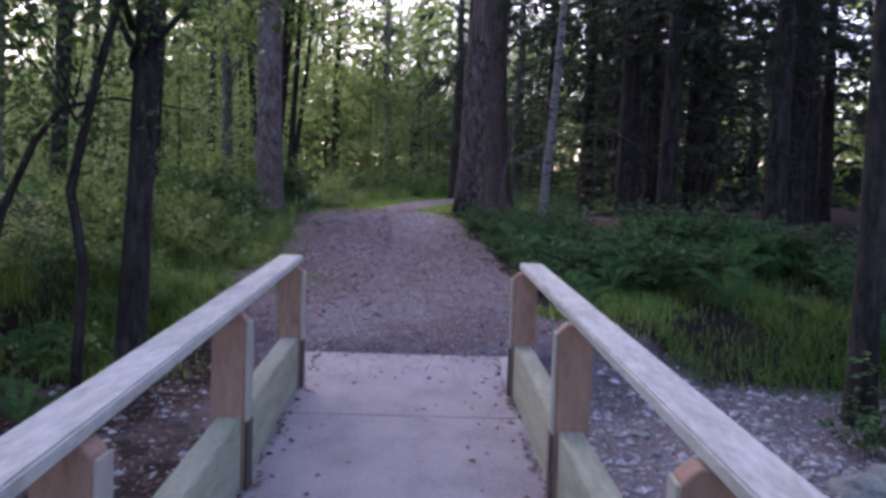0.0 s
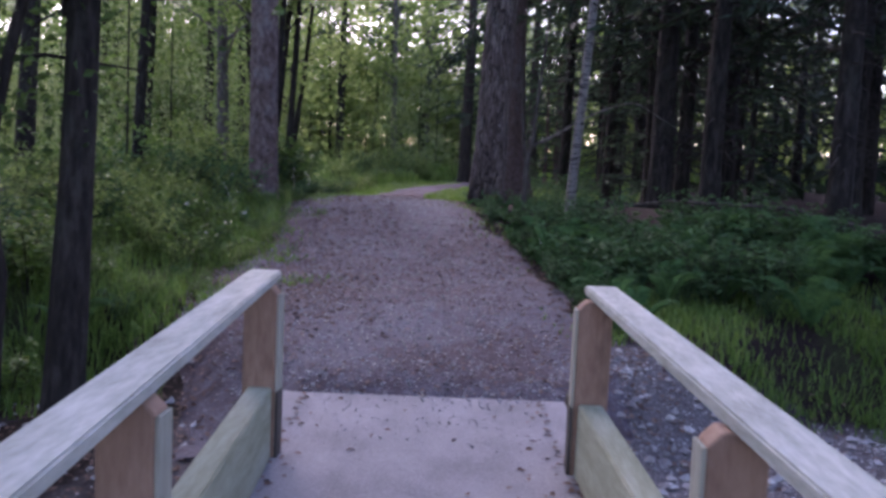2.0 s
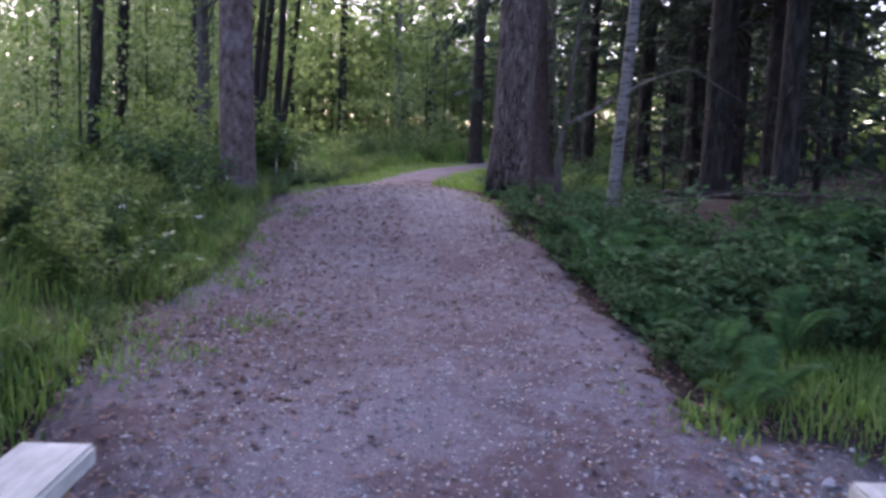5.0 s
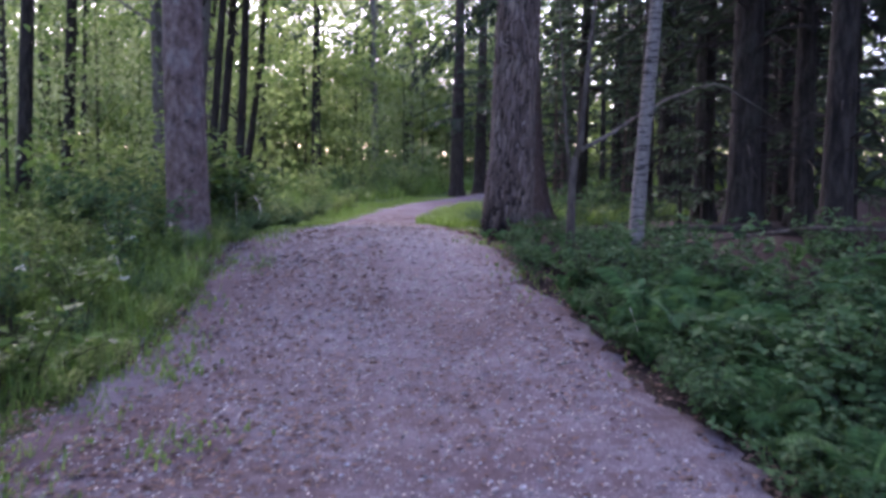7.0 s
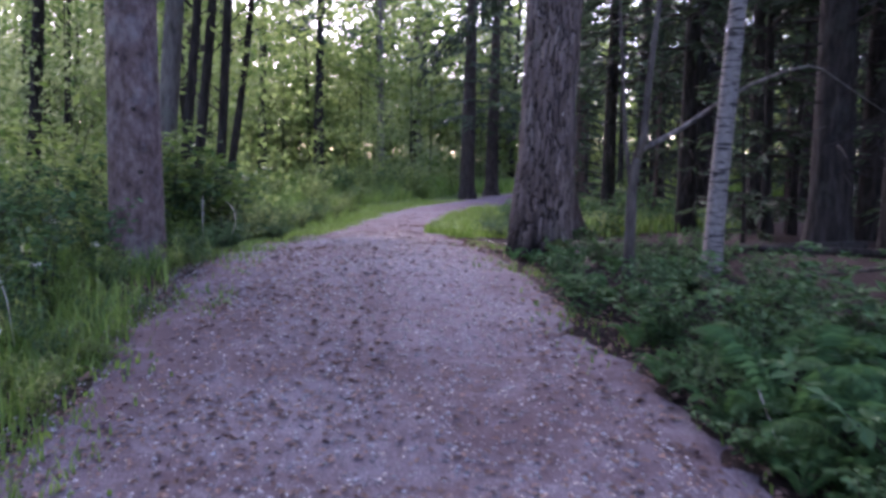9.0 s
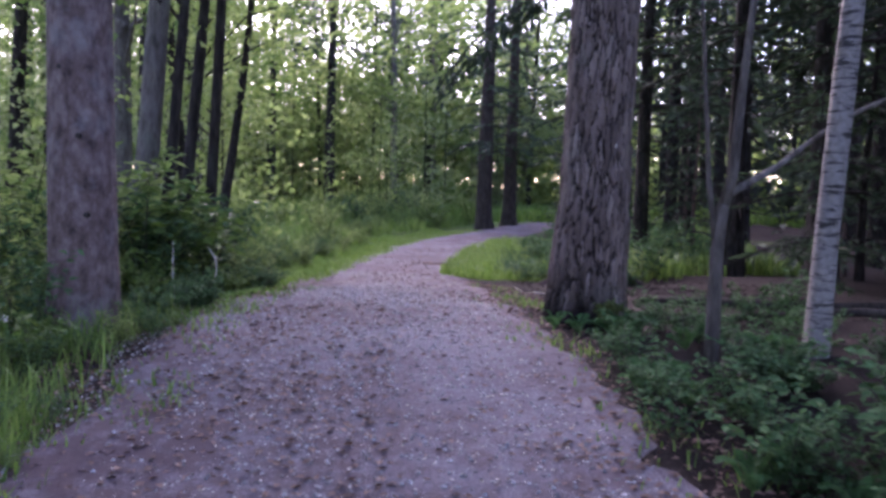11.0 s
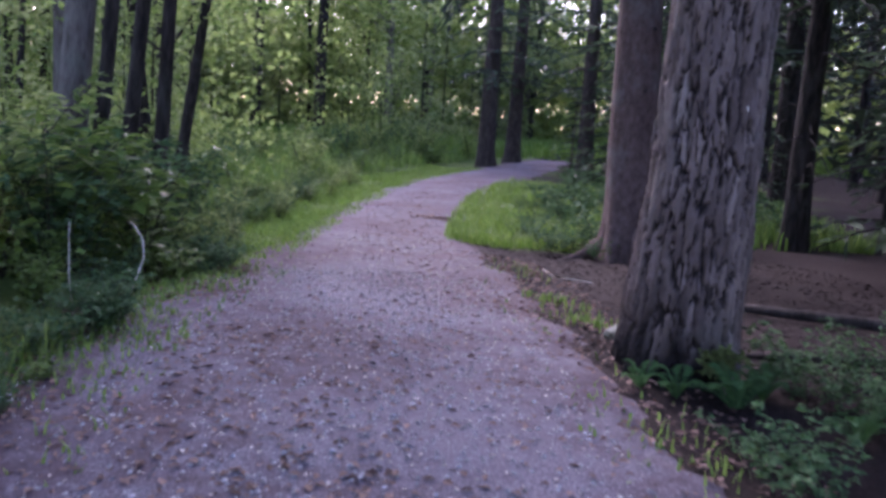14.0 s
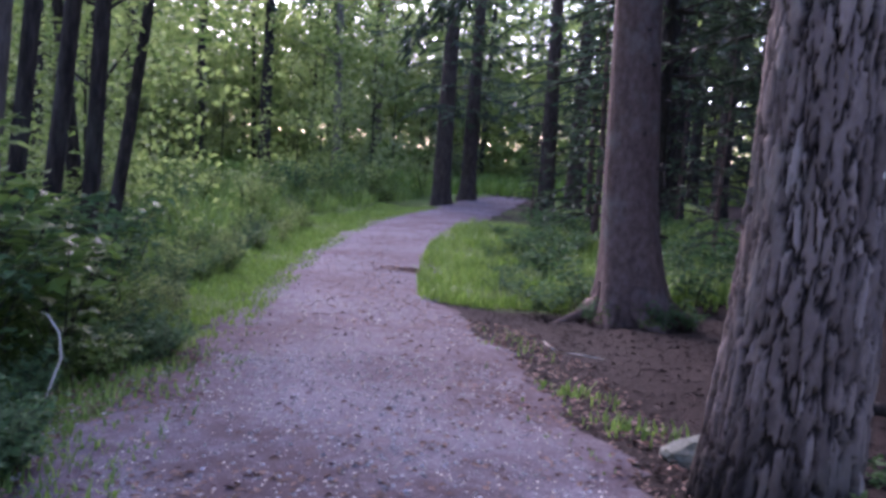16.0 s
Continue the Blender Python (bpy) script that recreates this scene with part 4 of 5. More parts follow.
for i in range(18000):
    x, y = g.uniform(9, 55), g.uniform(14, 95)
    if y < 30 and x < 18:
        continue
    z = 2.4 + 13 * g.random() if i % 3 else 2.3 * g.random()
    if noise.noise(Vector((x * 0.3, y * 0.3, z * 0.35))) + 0.2 * g.normal() < (-0.25 if z < 5 or not 0.39 < x / (y - 2) < 0.5 else 0.35):
        continue
    pos.append((x, y, gzf(x, y) + z))
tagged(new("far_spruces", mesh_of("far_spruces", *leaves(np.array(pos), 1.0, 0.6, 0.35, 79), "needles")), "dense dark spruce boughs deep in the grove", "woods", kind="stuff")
pieces = []
for i in range(220):
    a, r = g.uniform(0, 2 * math.pi), g.uniform(70, 104)
    x, y = r * math.cos(a), r * math.sin(a) + 15
    q = g.uniform(0.1, 0.22)
    pieces.append(tube([(x, y, 1.0), (x + g.normal() * 0.3, y, 8), (x + g.normal() * 0.6, y, 15)], [q, q * 0.8, q * 0.3], 6, False))
tagged(new("far_trunks", mesh_of("far_trunks", *joined(pieces), "grey_bark")), "crowded thin dark trunks in the distance", "woods", kind="stuff")


# ---- ferns and undergrowth ----
def frond_mesh(length, pairs, width, arch):
    """One arching fern frond: a rib and paired leaflets, widest low down."""
    v, f = [], []
    rib = []
    for i in range(pairs + 1):
        t = i / pairs
        rib.append(np.array([0, length * (t - 0.18 * t * t), length * arch * (math.sin(t * 2.4) * 0.62)]))
    rv, rf = tube(rib[::3], [0.006 * (1 - 0.8 * k) for k in np.linspace(0, 1, len(rib[::3]))], 3, False)
    v.extend(rv)
    f.extend(rf)
    for i in range(2, pairs):
        t = i / pairs
        w = width * length * (math.sin(min(t * 1.5 + 0.25, 1.57)) if t < 0.4 else 1 - ((t - 0.4) / 0.6) ** 1.4)
        d = rib[i + 1] - rib[i]
        h = np.linalg.norm(d) * 0.55
        d = d / np.linalg.norm(d)
        for s in (-1, 1):
            o = np.array([s * 1.0, 0, 0])
            k = len(v)
            tip = rib[i] + o * w + d * w * 0.35 + np.array([0, 0, -0.22 * w])
            m = rib[i] + o * w * 0.45 + d * w * 0.16
            v.extend(map(tuple, (rib[i] - d * h * 0.3, m - d * h * 0.8, tip, m + d * h)))
            f.append((k, k + 1, k + 2))
            f.append((k, k + 2, k + 3))
    return mesh_of("frond", v, f, "fern_leaf")


FRONDS = [frond_mesh(0.75, 26, 0.26, 0.85), frond_mesh(0.6, 24, 0.28, 0.7), frond_mesh(0.85, 28, 0.24, 0.6)]


def fern(seed):
    g = np.random.default_rng(seed)
    t = thing("fern", "lush green fern clump with arching fronds", "fern", "ferns beside the path")
    k = int(g.integers(6, 9))
    for i in range(k):
        o = part("frond", FRONDS[int(g.integers(3))], t)
        o.matrix_basis = pose(0, 0, 0, g.uniform(0, 28), g.normal() * 6, i * 360 / k + g.normal() * 14) @ Matrix.Scale(g.uniform(0.75, 1.1), 4)
    return t


def bush(name, label, seed, height, stems, leaf, mat, group, spread_r=0.35, per=16, narrow=0.6):
    """Arching stems with leaves in threes."""
    g = np.random.default_rng(seed)
    t = thing(name, label, "bush", group)
    wood, pos, dirs = [], [], []
    for _ in range(stems):
        a, l = g.random() * 6.28, height * g.uniform(0.55, 1.1)
        r = spread_r * g.uniform(0.4, 1.5)
        d = np.array([math.cos(a), math.sin(a), 0])
        s = d * spread_r * 0.5 * g.random()
        line = [s + d * r * q ** 1.6 + np.array([0, 0, l * (q * 1.25 - 0.35 * q * q) - 0.03]) for q in np.linspace(0, 1, 5)]
        wood.append(tube(line, [0.005, 0.0045, 0.004, 0.003, 0.0015], 3, False))
        for q in np.linspace(0.2, 1, per):
            b = s + d * r * q ** 1.6 + np.array([0, 0, l * (q * 1.25 - 0.35 * q * q)])
            a2 = g.random() * 6.28
            for j in range(3):
                w = a2 + (j - 1) * 0.9
                pos.append(b + np.array([math.cos(a2), math.sin(a2), 0.1]) * 0.05)
                dirs.append((math.cos(w), math.sin(w), g.uniform(-0.5, 0.3)))
    part("cane", mesh_of("cane", *joined(wood), "twig"), t)
    part("foliage", mesh_of("foliage", *leaves(np.array(pos), leaf, 0.35, narrow, seed, 0.1, np.array(dirs)), mat), t)
    return t


def right_of(y):
    return float(along(RIGHT, y))


def left_of(y):
    return float(along(LEFT, y))


fern_kinds = [fern(101), fern(102), fern(103), fern(104)]
fern_at = [(1.65, 11.9), (2.0, 10.9), (1.55, 13.2), (0.55, 16.95)]
for k, (x, y), s in zip(fern_kinds, fern_at, (0.8, 0.8, 0.75, 0.36)):
    stand(k, x, y, 0, s)
for x, y, s in ((0.95, 16.6, 0.36), (1.35, 15.9, 0.5), (0.3, 17.02, 0.3), (1.5, 10.6, 0.7), (1.8, 12.6, 0.8), (2.3, 11.6, 0.9), (2.6, 12.8, 0.9), (1.9, 14.0, 0.55), (2.4, 14.6, 0.5), (1.25, 13.9, 0.36), (3.2, 10.6, 0.9), (3.6, 11.8, 1.0), (3.3, 13.4, 1.0), (0.14, 17.05, 0.26), (2.9, 15.2, 0.5), (1.0, 14.6, 0.32), (4.2, 12.8, 1.0), (4.6, 11.0, 1.0), (4.6, 9.7, 0.9), (-2.9, 7.7, 0.8), (-3.5, 7.2, 0.9), (-3.6, 9.2, 0.9), (-4.2, 8.4, 1.0), (-3.0, 9.9, 0.7)):
    again(fern_kinds[int(g.integers(4))], x, y, g.random() * 360, s)
for _ in range(46):
    y = g.uniform(10.9, 14.2)
    again(fern_kinds[int(g.integers(4))], right_of(y) + 0.3 + 3.4 * g.random() ** 0.8, y, g.random() * 360, g.uniform(0.45, 0.95))

for _ in range(40):
    y = g.uniform(10.0, 15.6)
    again(fern_kinds[int(g.integers(4))], right_of(y) + 0.12 + 0.5 * g.random(), y, g.random() * 360, g.uniform(0.22, 0.42))
cool = [bush("bramble_bush", "tangled bramble bush with cool green leaves", 111 + i, h, 9, 0.085, "leaf_cool", "brambles beside the path") for i, h in enumerate((0.55, 0.75, 0.95))]
for k, (x, y) in zip(cool, ((1.5, 12.3), (2.2, 13.2), (2.6, 11.2))):
    stand(k, x, y)
for _ in range(38):
    y = g.uniform(10.9, 16.8)
    x = right_of(y) + 0.15 + 3.9 * g.random()
    s = g.uniform(0.5, 0.95) * (0.55 if x < right_of(y) + 0.7 or y > 15 else 1.0)
    again(cool[int(g.integers(3))], x, y, g.random() * 360, s)
for _ in range(30):
    y = g.uniform(9.8, 16.6)
    again(cool[int(g.integers(3))], right_of(y) + 0.08 + 0.4 * g.random(), y, g.random() * 360, g.uniform(0.22, 0.42))
for _ in range(34):
    y = g.uniform(23.6, 35)
    again(cool[int(g.integers(3))], right_of(y) + 1.3 + 3.0 * g.random(), y, g.random() * 360, g.uniform(0.5, 1.0))
for _ in range(24):
    y = g.uniform(23.6, 32)
    again(cool[int(g.integers(3))], right_of(y) + 0.7 + 1.0 * g.random(), y, g.random() * 360, g.uniform(0.25, 0.5))
for _ in range(26):
    y = g.uniform(16.8, 20.4)
    again(cool[int(g.integers(3))], left_of(y) - 0.15 - 0.7 * g.random(), y, g.random() * 360, g.uniform(0.25, 0.5))
for _ in range(18):
    y = g.uniform(13.6, 15.9)
    again(cool[int(g.integers(3))], right_of(y) + 0.3 + 1.6 * g.random(), y, g.random() * 360, g.uniform(0.35, 0.6))
g3 = np.random.default_rng(77)
for _ in range(15):
    again(cool[int(g3.integers(3))], g3.uniform(0.9, 2.1), g3.uniform(16.4, 17.9), g3.random() * 360, g3.uniform(0.28, 0.5))
again(fern_kinds[1], 1.6, 9.95, 20, 0.62)
again(fern_kinds[2], 1.42, 9.8, 120, 0.4)
again(fern_kinds[0], 1.68, 12.75, 200, 0.75)
again(fern_kinds[3], 0.74, 17.15, 60, 0.3)
for x, y, s in ((0.25, 22.9, 0.55), (0.45, 23.3, 0.6), (0.66, 22.4, 0.3), (1.3, 22.2, 0.42), (1.55, 22.3, 0.36), (0.85, 23.6, 0.8), (1.4, 23.9, 0.9), (3.9, 7.6, 1.1), (4.3, 8.3, 1.2), (3.5, 7.9, 0.8), (4.6, 7.2, 1.1)):
    again(cool[int(g.integers(3))], x, y, g.random() * 360, s)

herb = [bush("leafy_shrub", "tall green weeds and raspberry canes at the path's edge", 121 + i, h, 10, 0.08, m, "weeds beside the path", 0.3, 14, 0.5) for i, (h, m) in enumerate(((0.5, "leaf_mid"), (0.7, "leaf_mid"), (0.95, "leaf_light"), (0.8, "leaf_cool")))]
for k, (x, y) in zip(herb, ((-2.6, 12.0), (-2.9, 13.5), (-3.5, 17.4), (-3.2, 15.2))):
    stand(k, x, y)
for _ in range(170):
    y = g.uniform(10.0, 19.5)
    d = 0.1 + 4.2 * g.random() ** 1.2
    x = left_of(y) - d
    if (x + 3.11) ** 2 + (y - 16.75) ** 2 < 0.12 or abs(x + 2.7) < 0.35 and 17.0 < y < 19.2:
        continue
    again(herb[int(g.integers(4))], x, y, g.random() * 360, g.uniform(0.5, 0.8) * (0.4 if d < 0.5 else 0.65 if d < 0.9 else 1.0 if d < 1.6 else 1.25))
for _ in range(90):
    y = g.uniform(19, 44)
    x = left_of(y) - np.interp(y, [19, 24, 30, 44], [1.1, 1.6, 1.6, 1.6]) - 5.0 * g.random()
    again(herb[int(g.integers(4))], x, y, g.random() * 360, g.uniform(0.7, 1.5))
for _ in range(64):
    y = g.uniform(19.2, 32)
    again(herb[int(g.integers(4))], left_of(y) - np.interp(y, [19, 23, 32], [0.35, 0.7, 0.9]) - 1.1 * g.random() ** 1.3, y, g.random() * 360, g.uniform(0.3, 0.65))
for x, y, s in ((-3.4, 18.9, 1.1), (-3.7, 19.4, 1.4), (-3.5, 20.3, 1.3), (-4.1, 19.2, 1.6), (-3.8, 21.0, 1.3), (-4.4, 20.1, 1.8), (-3.6, 21.9, 1.2), (-4.1, 18.2, 1.2), (-4.8, 19.1, 1.8)):
    again(herb[2 if s > 1.4 else 3], x, y, g.random() * 360, s)
for _ in range(34):
    y = g.uniform(10.2, 15.4)
    again(herb[3], right_of(y) + 0.4 + 3.6 * g.random(), y, g.random() * 360, g.uniform(0.4, 0.8))
for _ in range(26):
    again(herb[int(g.integers(4))], g.uniform(-6, -3.0), g.uniform(7.5, 10.5), g.random() * 360, g.uniform(0.6, 1.2))

broad = bush("leafy_shrub", "broad-leaved pale green shrub in front of the alder stems", 131, 1.15, 9, 0.12, "leaf_mid", "broad-leaved shrubs", 0.4, 9, 0.7)
stand(broad, -3.1, 19.5)
for x, y, a, k in ((-3.55, 19.0, 120, 1.1), (-3.3, 20.4, 250, 0.9), (-3.75, 20.0, 40, 1.2)):
    again(broad, x, y, a, k)


# ---- grass ----
def grass(name, label, xy, lo, hi, mat, seed, width=0.007):
    g = np.random.default_rng(seed)
    x, y = xy[:, 0], xy[:, 1]
    k = len(x)
    z = gz(x, y) - 0.01
    h = g.uniform(lo, hi, k)
    a = g.uniform(0, 2 * np.pi, k)
    lean = h * g.uniform(0.15, 0.75, k)
    w = width * g.uniform(0.7, 1.5, k)
    px, py_ = -np.sin(a) * w, np.cos(a) * w
    v = np.stack([np.stack([x - px, y - py_, z], 1), np.stack([x + px, y + py_, z], 1),
                  np.stack([x + np.cos(a) * lean * 0.35 + px * 0.8, y + np.sin(a) * lean * 0.35 + py_ * 0.8, z + h * 0.6], 1),
                  np.stack([x + np.cos(a) * lean * 0.35 - px * 0.8, y + np.sin(a) * lean * 0.35 - py_ * 0.8, z + h * 0.6], 1),
                  np.stack([x + np.cos(a) * lean, y + np.sin(a) * lean, z + h * (0.85 + 0.1 * np.sin(a))], 1)], 1).reshape(-1, 3)
    i = np.arange(k)[:, None] * 5
    f = [tuple(q) for q in np.concatenate([i, i + 1, i + 2, i + 3], 1).tolist()] + [tuple(q) for q in np.concatenate([i + 3, i + 2, i + 4], 1).tolist()]
    return tagged(new(name, mesh_of(name, v, f, mat)), label, "grass", kind="stuff")


def beside(n, table, side, y0, y1, d0, d1, seed, patch=0.0, power=1.0):
    g = np.random.default_rng(seed)
    y = g.uniform(y0, y1, n)
    x = along(table, y) + side * (d0 + (d1 - d0) * g.random(n) ** power)
    keep = waves(x * 2.1, y * 2.1) + 0.5 * g.normal(size=n) > patch
    return np.stack([x[keep], y[keep]], 1)


grass("tall_grass", "tall soft green grass beside the path", beside(15000, LEFT, -1, 9.6, 17.0, 0.2, 3.0, 1, -0.3), 0.06, 0.3, "grass_leaf", 11, 0.0045)
grass("verge_grass", "short bright green grass verge", beside(30000, LEFT, -1, 20.2, 38.0, -0.2, 1.5, 2, -0.35, 0.8), 0.03, 0.13, "grass_bright", 12, 0.006)
grass("verge_grass", "bright green grass in the crook of the bend", beside(24000, RIGHT, 1, 23.1, 34.0, -0.15, 1.6, 3, -0.1), 0.04, 0.24, "grass_bright", 13, 0.006)
grass("wood_grass", "dull green grass under the trees", beside(20000, LEFT, -1, 19.0, 44.0, 1.6, 8.0, 4, -0.3), 0.2, 0.55, "grass_leaf", 14, 0.011)
grass("wood_grass", "dull green grass behind the spruce", beside(11000, RIGHT, 1, 23.6, 37.0, 1.4, 3.4, 5, -0.1), 0.12, 0.36, "grass_leaf", 15, 0.01)
grass("wood_grass", "pale green grass in the open spruce wood", beside(20000, RIGHT, 1, 24.0, 44.0, 2.5, 5.6, 41, -0.3), 0.15, 0.42, "grass_leaf", 42, 0.014)
grass("meadow_grass", "sunny yellow-green grass beyond the bend", np.random.default_rng(43).uniform((-12, 45), (22, 72), (22000, 2)), 0.25, 0.7, "grass_bright", 44, 0.035)
grass("bank_grass", "sparse grass on the bank", beside(15000, RIGHT, 1, 9.5, 12.0, 0.25, 3.8, 6, 0.0), 0.05, 0.18, "grass_leaf", 16, 0.005)
grass("bank_grass", "short green grass among leaf litter on the bank", beside(9000, RIGHT, 1, 9.3, 11.6, 0.2, 3.6, 45, 0.25), 0.03, 0.12, "grass_leaf", 46, 0.005)
grass("bank_grass", "sparse grass on the stream bank", beside(9000, LEFT, -1, 8.6, 11.0, 0.2, 3.6, 7, 0.0), 0.06, 0.22, "grass_leaf", 17)
grass("margin_grass", "thin short grass creeping onto the gravel", beside(15000, LEFT, -1, 9.8, 20.6, -0.35, 0.8, 8, 0.2, 0.8), 0.03, 0.11, "grass_leaf", 19, 0.005)
grass("margin_grass", "thin short grass along the gravel", beside(4000, RIGHT, 1, 9.0, 21.8, -0.25, 0.5, 9, 0.7), 0.03, 0.1, "grass_leaf", 20, 0.005)
tuft = np.concatenate([np.random.default_rng(q).normal(size=(n, 2)) * s + (x, y) for q, (x, y, s, n) in enumerate(((-1.36, 10.96, 0.14, 150), (-1.5, 10.2, 0.1, 60), (-1.9, 9.9, 0.2, 160), (0.1, 18.6, 0.12, 80), (-0.05, 19.3, 0.12, 70), (-1.75, 12.1, 0.12, 120), (1.25, 9.6, 0.12, 160), (-2.3, 13.8, 0.16, 260), (-2.45, 17.2, 0.2, 90)))])
grass("path_tufts", "small tufts of grass growing in the gravel", tuft, 0.04, 0.12, "grass_leaf", 18)


# ---- litter on the path, deck and banks ----
def scatter_leaves(name, label, xy, size, mat, seed, lift=0.004, zf=path_z):
    g = np.random.default_rng(seed)
    z = zf(xy[:, 0], xy[:, 1]) + lift
    a = g.uniform(0, 6.28, len(xy))
    d = np.stack([np.cos(a), np.sin(a), 0.12 * g.normal(size=len(xy))], 1) * 3
    v, f = leaves(np.column_stack([xy, z]), size, 0.25, 0.6, seed, 0.12, d)
    return tagged(new(name, mesh_of(name, v, f, mat)), label, "leaves", kind="stuff")


def on_path(n, y0, y1, seed, margin=0.0):
    g = np.random.default_rng(seed)
    y = y0 + (y1 - y0) * g.random(n) ** 1.2
    u = g.random(n)
    return np.stack([along(LEFT, y) + margin + u * (along(RIGHT, y) - along(LEFT, y) - 2 * margin), y], 1)


q = on_path(24000, 7.95, 34, 1, -0.15)
q = q[waves(q[:, 0] * 1.6, q[:, 1] * 0.8) + 0.8 * np.random.default_rng(5).normal(size=len(q)) > 0.0]
q = q[(q[:, 1] < 15.5) | (np.random.default_rng(6).random(len(q)) < 0.45)]
scatter_leaves("fallen_leaves", "curled brown fallen leaves on the path", q, 0.04, "dry_leaf", 21)
q = beside(4400, LEFT, 1, 9.5, 17.5, -0.1, 1.4, 65, -0.3, 1.3)
scatter_leaves("fallen_leaves", "trampled brown leaves on the path's side", q, 0.042, "dry_leaf", 28)
q = np.concatenate([beside(3600, LEFT, -1, 8, 20, -0.35, 0.6, 61, -2.0), beside(3200, RIGHT, 1, 8, 22, -0.3, 0.6, 62, -2.0)])
scatter_leaves("margin_leaves", "brown leaves drifted along the path's margins", q, 0.045, "dry_leaf", 26, 0.02, gz)
scatter_leaves("pale_leaves", "small pale dry leaf scraps on the path", on_path(4800, 7.95, 23, 2), 0.021, "pale_leaf", 22)
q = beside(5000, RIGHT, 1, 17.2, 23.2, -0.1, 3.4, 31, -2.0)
scatter_leaves("needle_litter", "reddish-brown litter under the spruce", q, 0.045, "shaded_litter", 23, 0.006, gz)
q = np.concatenate([beside(3000, LEFT, -1, 5.0, 9.6, -0.2, 2.4, 32, -2.0), beside(900, RIGHT, 1, 5.0, 9.8, -0.2, 3.2, 33, -2.0)])
scatter_leaves("bank_litter", "dark leaf litter on the stream banks", q, 0.05, "dry_leaf", 24, 0.006, gz)
# made-up heap of leaves standing in for a dark patch on the path
g2 = np.random.default_rng(64)
q = g2.normal(size=(420, 2)) * (0.2, 0.16) + (-1.05, 25.8)
scatter_leaves("leaf_drift", "drift of brown leaves laid in place of a dark patch at the bend", q, 0.06, "dry_leaf", 27)
gg = np.random.default_rng(41)
yy = gg.uniform(0, 7.9, 520)
side = gg.choice([-1, 1], 520)
xx = mid(yy) + side * (0.67 - 0.6 * gg.random(520) ** 7)
scatter_leaves("deck_leaves", "brown leaves gathered along the deck's edges", np.stack([xx, yy], 1), 0.04, "dry_leaf", 25, 0.006, lambda x, y: deck_z(y) + 0.012 * (y + 3.75) / 11.7)


def pebbles(name, label, xy, lo, hi, mat, seed, zf, flat=0.6):
    g = np.random.default_rng(seed)
    base = np.array([(1, 0, 0), (-1, 0, 0), (0, 1, 0), (0, -1, 0), (0, 0, 1), (0, 0, -1)], float)
    tri = np.array([(0, 2, 4), (2, 1, 4), (1, 3, 4), (3, 0, 4), (2, 0, 5), (1, 2, 5), (3, 1, 5), (0, 3, 5)])
    k = len(xy)
    s = lo + (hi - lo) * g.random(k) ** 2.5
    r = base[None] * s[:, None, None] * g.uniform(0.6, 1.2, (k, 6, 1)) * np.array([1, 1, flat])
    a = g.uniform(0, 6.28, k)
    ca, sa = np.cos(a)[:, None], np.sin(a)[:, None]
    r = np.stack([r[:, :, 0] * ca - r[:, :, 1] * sa, r[:, :, 0] * sa + r[:, :, 1] * ca, r[:, :, 2]], 2)
    c = np.column_stack([xy, zf(xy[:, 0], xy[:, 1]) + s * flat * 0.35])
    v = (r + c[:, None]).reshape(-1, 3)
    f = (np.arange(k)[:, None, None] * 6 + tri[None]).reshape(-1, 3)
    return tagged(new(name, mesh_of(name, v, f, mat)), label, "gravel", kind="stuff")


pebbles("gravel", "loose grey grit and pebbles on the path", on_path(20000, 7.95, 20, 3), 0.004, 0.017, "pebble", 51, path_z)
q = np.concatenate([beside(2600, RIGHT, 1, 4.5, 9.3, 0.0, 2.9, 34, -0.9), beside(500, LEFT, -1, 4.5, 9.0, 0.0, 1.6, 35, -0.6)])
pebbles("margin_grit", "loose pale grit along the edge of the path", beside(5200, LEFT, -1, 9.6, 19.5, -0.5, 0.35, 37, -2.0), 0.004, 0.016, "bank_pebble", 57, lambda x, y: gz(x, y) + 0.012)
pebbles("bank_stones", "small pale stones on the stony bank", q, 0.01, 0.055, "bank_pebble", 52, gz)
pebbles("bank_grit", "grey grit between the stones of the bank", beside(8000, RIGHT, 1, 4.2, 9.5, -0.05, 3.0, 36, -0.9), 0.006, 0.02, "bank_pebble", 53, gz)

q = np.random.default_rng(55).uniform((-0.65, 0.0), (0.65, 1.0), (420, 2))
q = np.stack([mid(7.7) + q[:, 0], 7.92 - 0.9 * q[:, 1] ** 2.6], 1)
pebbles("deck_grit", "grit and crumbs trodden onto the end of the deck", q, 0.003, 0.013, "pebble", 56, lambda x, y: deck_z(y) + 0.012 * (y + 3.75) / 11.7 + 0.002)


def stone(label, x, y, s, seed, mat="stone", group=""):
    bm = bmesh.new()
    bmesh.ops.create_icosphere(bm, subdivisions=3, radius=1)
    o = Vector((seed * 3.1, seed * 1.7, 0))
    for v in bm.verts:
        v.co *= 1 + 0.35 * noise.noise(v.co * 1.1 + o) + 0.12 * noise.noise(v.co * 3 + o)
        v.co = Vector((v.co.x * s[0], v.co.y * s[1], v.co.z * s[2]))
    ob = new("stone", bm_mesh("stone", bm, mat))
    ob.location = (x, y, gzf(x, y) + s[2] * 0.25)
    return tagged(ob, label, "stone", group)


stone("greenish-grey wedge of rock at the pine's foot", 0.37, 18.15, (0.24, 0.16, 0.1), 1, "mossy_rock")
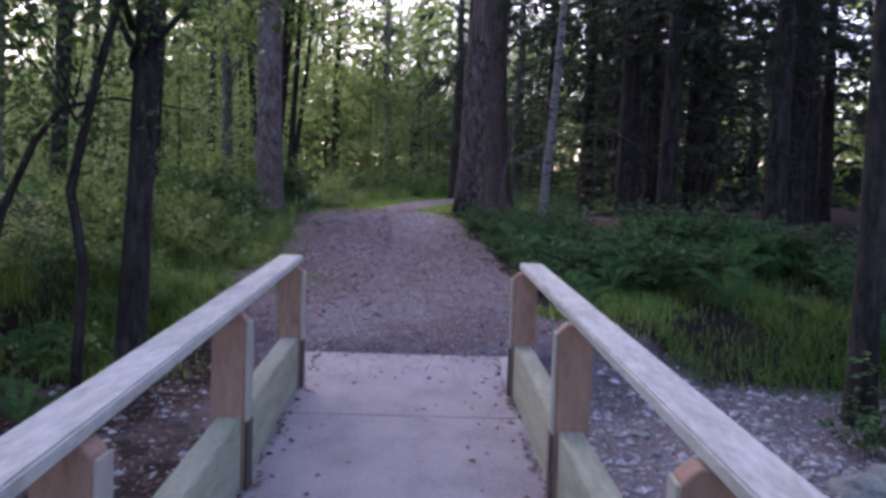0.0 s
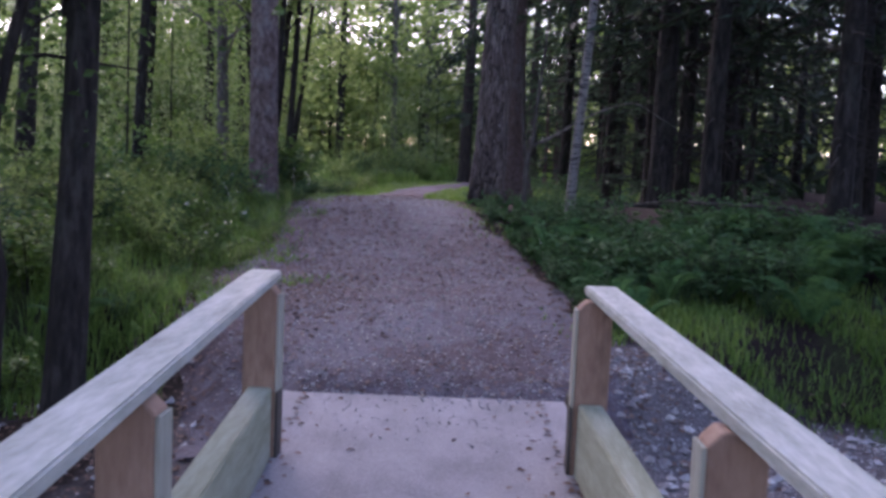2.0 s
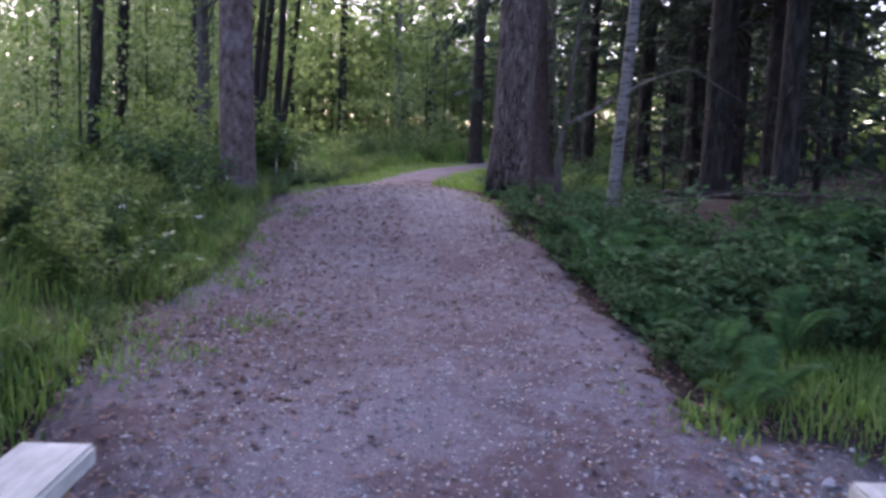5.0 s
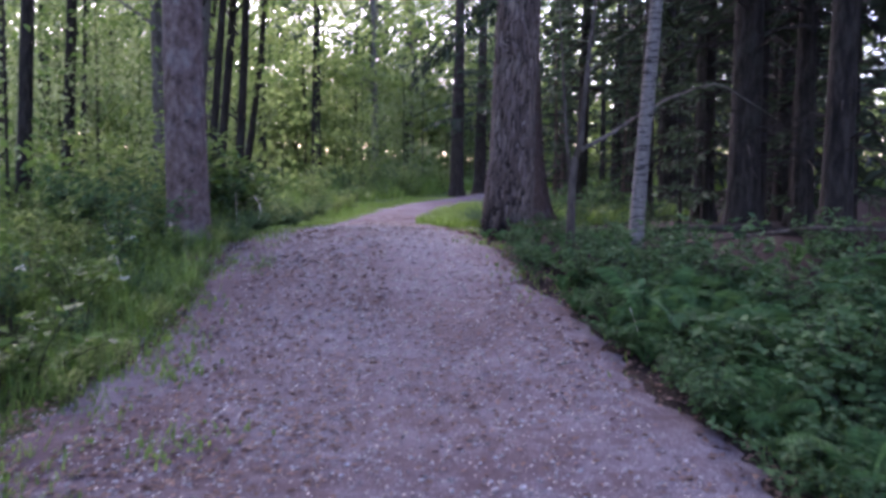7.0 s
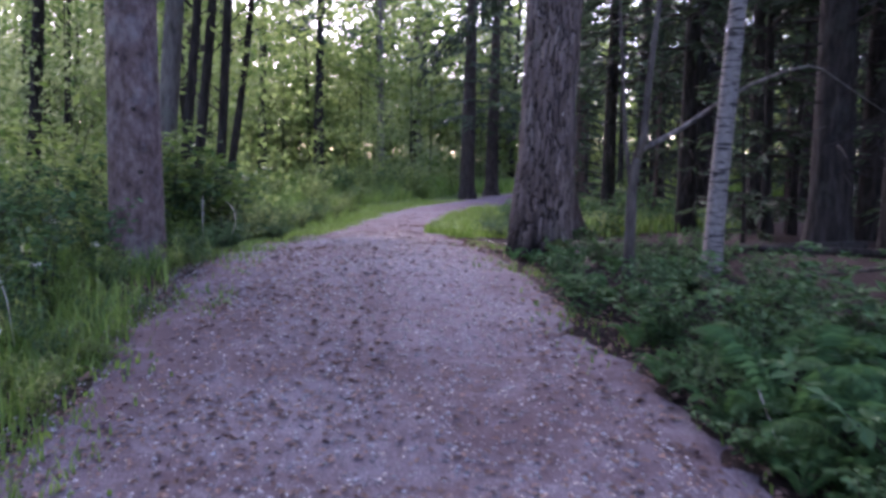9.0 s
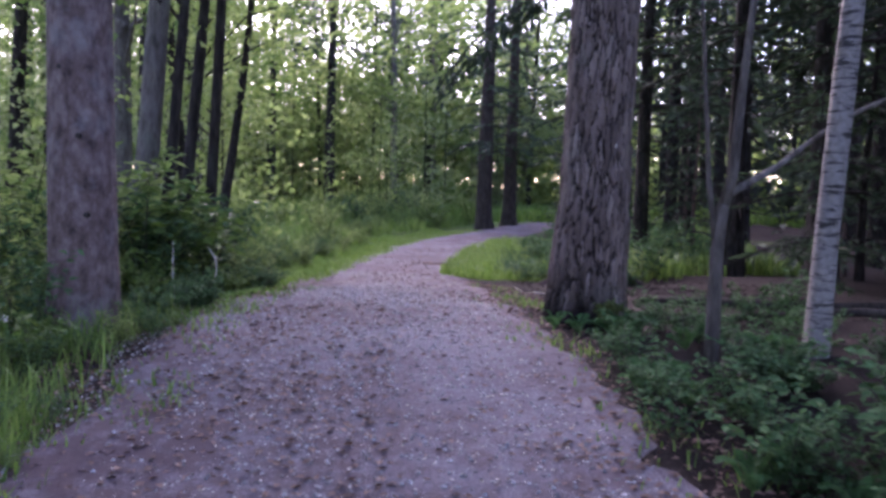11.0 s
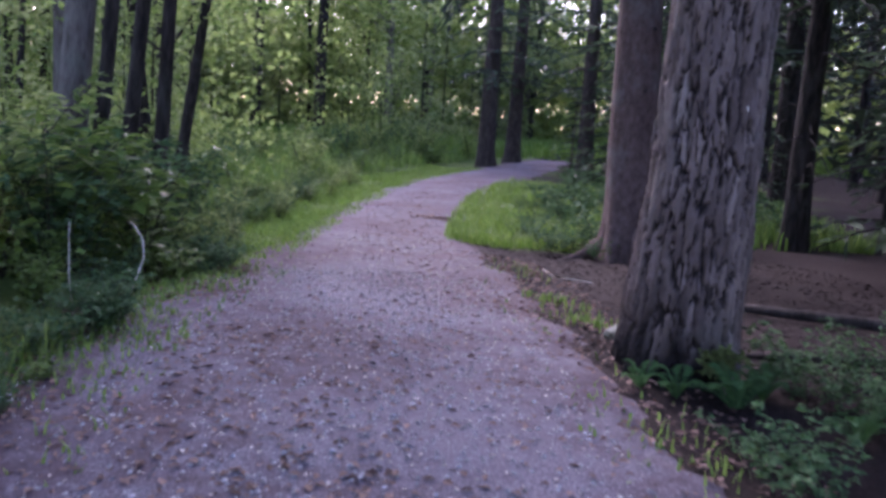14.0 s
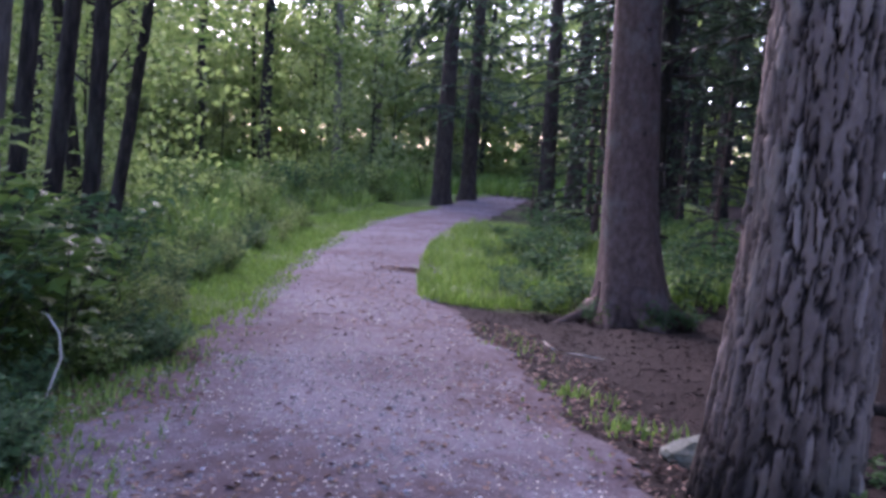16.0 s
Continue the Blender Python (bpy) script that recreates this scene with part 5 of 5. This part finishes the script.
for i, (x, y, s) in enumerate(((3.05, 6.9, 0.2), (2.75, 6.4, 0.16), (3.4, 7.3, 0.17), (2.5, 7.3, 0.09), (2.2, 8.6, 0.07), (2.9, 8.3, 0.08), (1.6, 6.1, 0.11), (1.45, 5.6, 0.12), (2.1, 6.9, 0.07), (1.75, 7.6, 0.06), (2.7, 9.0, 0.06), (2.0, 5.7, 0.1), (2.4, 5.9, 0.09))):
    stone("rounded grey stone on the stony bank", x, y, (s, s * 0.8, s * 0.55), i + 5, "stone", "stones on the bank")


def fallen(name, label, pts, radii, mat, cat):
    p = [(x, y, gzf(x, y) + r * 0.8 + dz) for (x, y, dz), r in zip(pts, radii)]
    return tagged(new(name, mesh_of(name, *tube(p, radii, 9), mat, True)), label, cat)


fallen("fallen_log", "mouldering fallen log on the needle litter", ((1.15, 19.4, 0.02), (1.7, 19.1, 0.03), (2.4, 18.6, 0.02), (3.6, 17.9, 0.0)), (0.03, 0.04, 0.05, 0.05), "dark_bark", "log")
fallen("fallen_log", "thin fallen trunk behind the ferns", ((0.95, 18.1, 0.0), (1.5, 17.85, 0.02), (2.4, 17.4, 0.03), (3.8, 16.9, 0.02)), (0.02, 0.028, 0.034, 0.04), "dark_bark", "log")
fallen("fallen_branch", "dark branch across the undergrowth", ((1.8, 15.0, 0.3), (2.8, 14.7, 0.42), (4.2, 14.3, 0.4), (5.4, 14.1, 0.2)), (0.012, 0.02, 0.022, 0.02), "dead_wood", "branch")
twig_a = fallen("fallen_twig", "small dry forked twig on the litter", ((0.0, 21.0, 0.06), (0.1, 20.85, 0.0), (0.22, 20.75, 0.01), (0.4, 20.6, 0.0)), (0.004, 0.006, 0.006, 0.003), "straw", "twig")


def stalk(label, pts, r):
    z = gzf(pts[0][0], pts[0][1])
    return tagged(new("dry_stalk", mesh_of("dry_stalk", *tube([(a, b, z + c) for a, b, c in pts], [r * (1 - 0.6 * k / (len(pts) - 1)) for k in range(len(pts))], 6), "straw", True)), label, "stalk", "dry stalks")


stalk("pale bowed dry stalk at the path's edge", ((-2.81, 18.5, 0.0), (-2.77, 18.5, 0.12), (-2.72, 18.5, 0.26), (-2.73, 18.5, 0.38), (-2.79, 18.5, 0.47), (-2.82, 18.5, 0.48)), 0.0065)
stalk("thin upright pale dry stalk in the weeds", ((-2.8, 17.7, 0.0), (-2.83, 17.7, 0.25), (-2.83, 17.7, 0.54)), 0.0045)
stalk("pale dry stalk lying out of the weeds", ((-2.66, 17.1, 0.02), (-2.63, 17.35, 0.08), (-2.58, 17.65, 0.16)), 0.005)
stalk("pale broken stalk in the brambles", ((1.07, 12.95, 0.0), (1.04, 13.0, 0.13), (1.0, 13.05, 0.26)), 0.005)
stalk("pale forked stalk in the weeds", ((-2.75, 14.0, 0.0), (-2.85, 14.1, 0.3), (-3.0, 14.2, 0.6)), 0.003)


def flower(x, y, h, s):
    t = thing("wild_flower", "small white wild flower on a thin stalk", "flower", "white flowers")
    t.location = (x, y, gzf(x, y))
    part("stalk", mesh_of("stalk", *tube([(0, 0, 0), (0.02, 0, h * 0.6), (0.01, 0, h)], [0.003, 0.0025, 0.002], 4), "grass_leaf"), t)
    pts = np.array([(0.01 + 0.018 * gg.normal(), 0.018 * gg.normal(), h + 0.006 * gg.normal()) for _ in range(18)])
    part("petals", mesh_of("petals", *leaves(pts, s, 0.5, 0.8, 6), "petal"), t)


for x, y, h, s in ((-2.78, 15.1, 0.42, 0.012), (-2.95, 14.6, 0.4, 0.012), (-2.5, 13.3, 0.35, 0.018), (-3.1, 13.0, 0.45, 0.02), (-2.6, 12.2, 0.3, 0.015), (-3.3, 15.6, 0.5, 0.022)):
    flower(x, y, h, s)
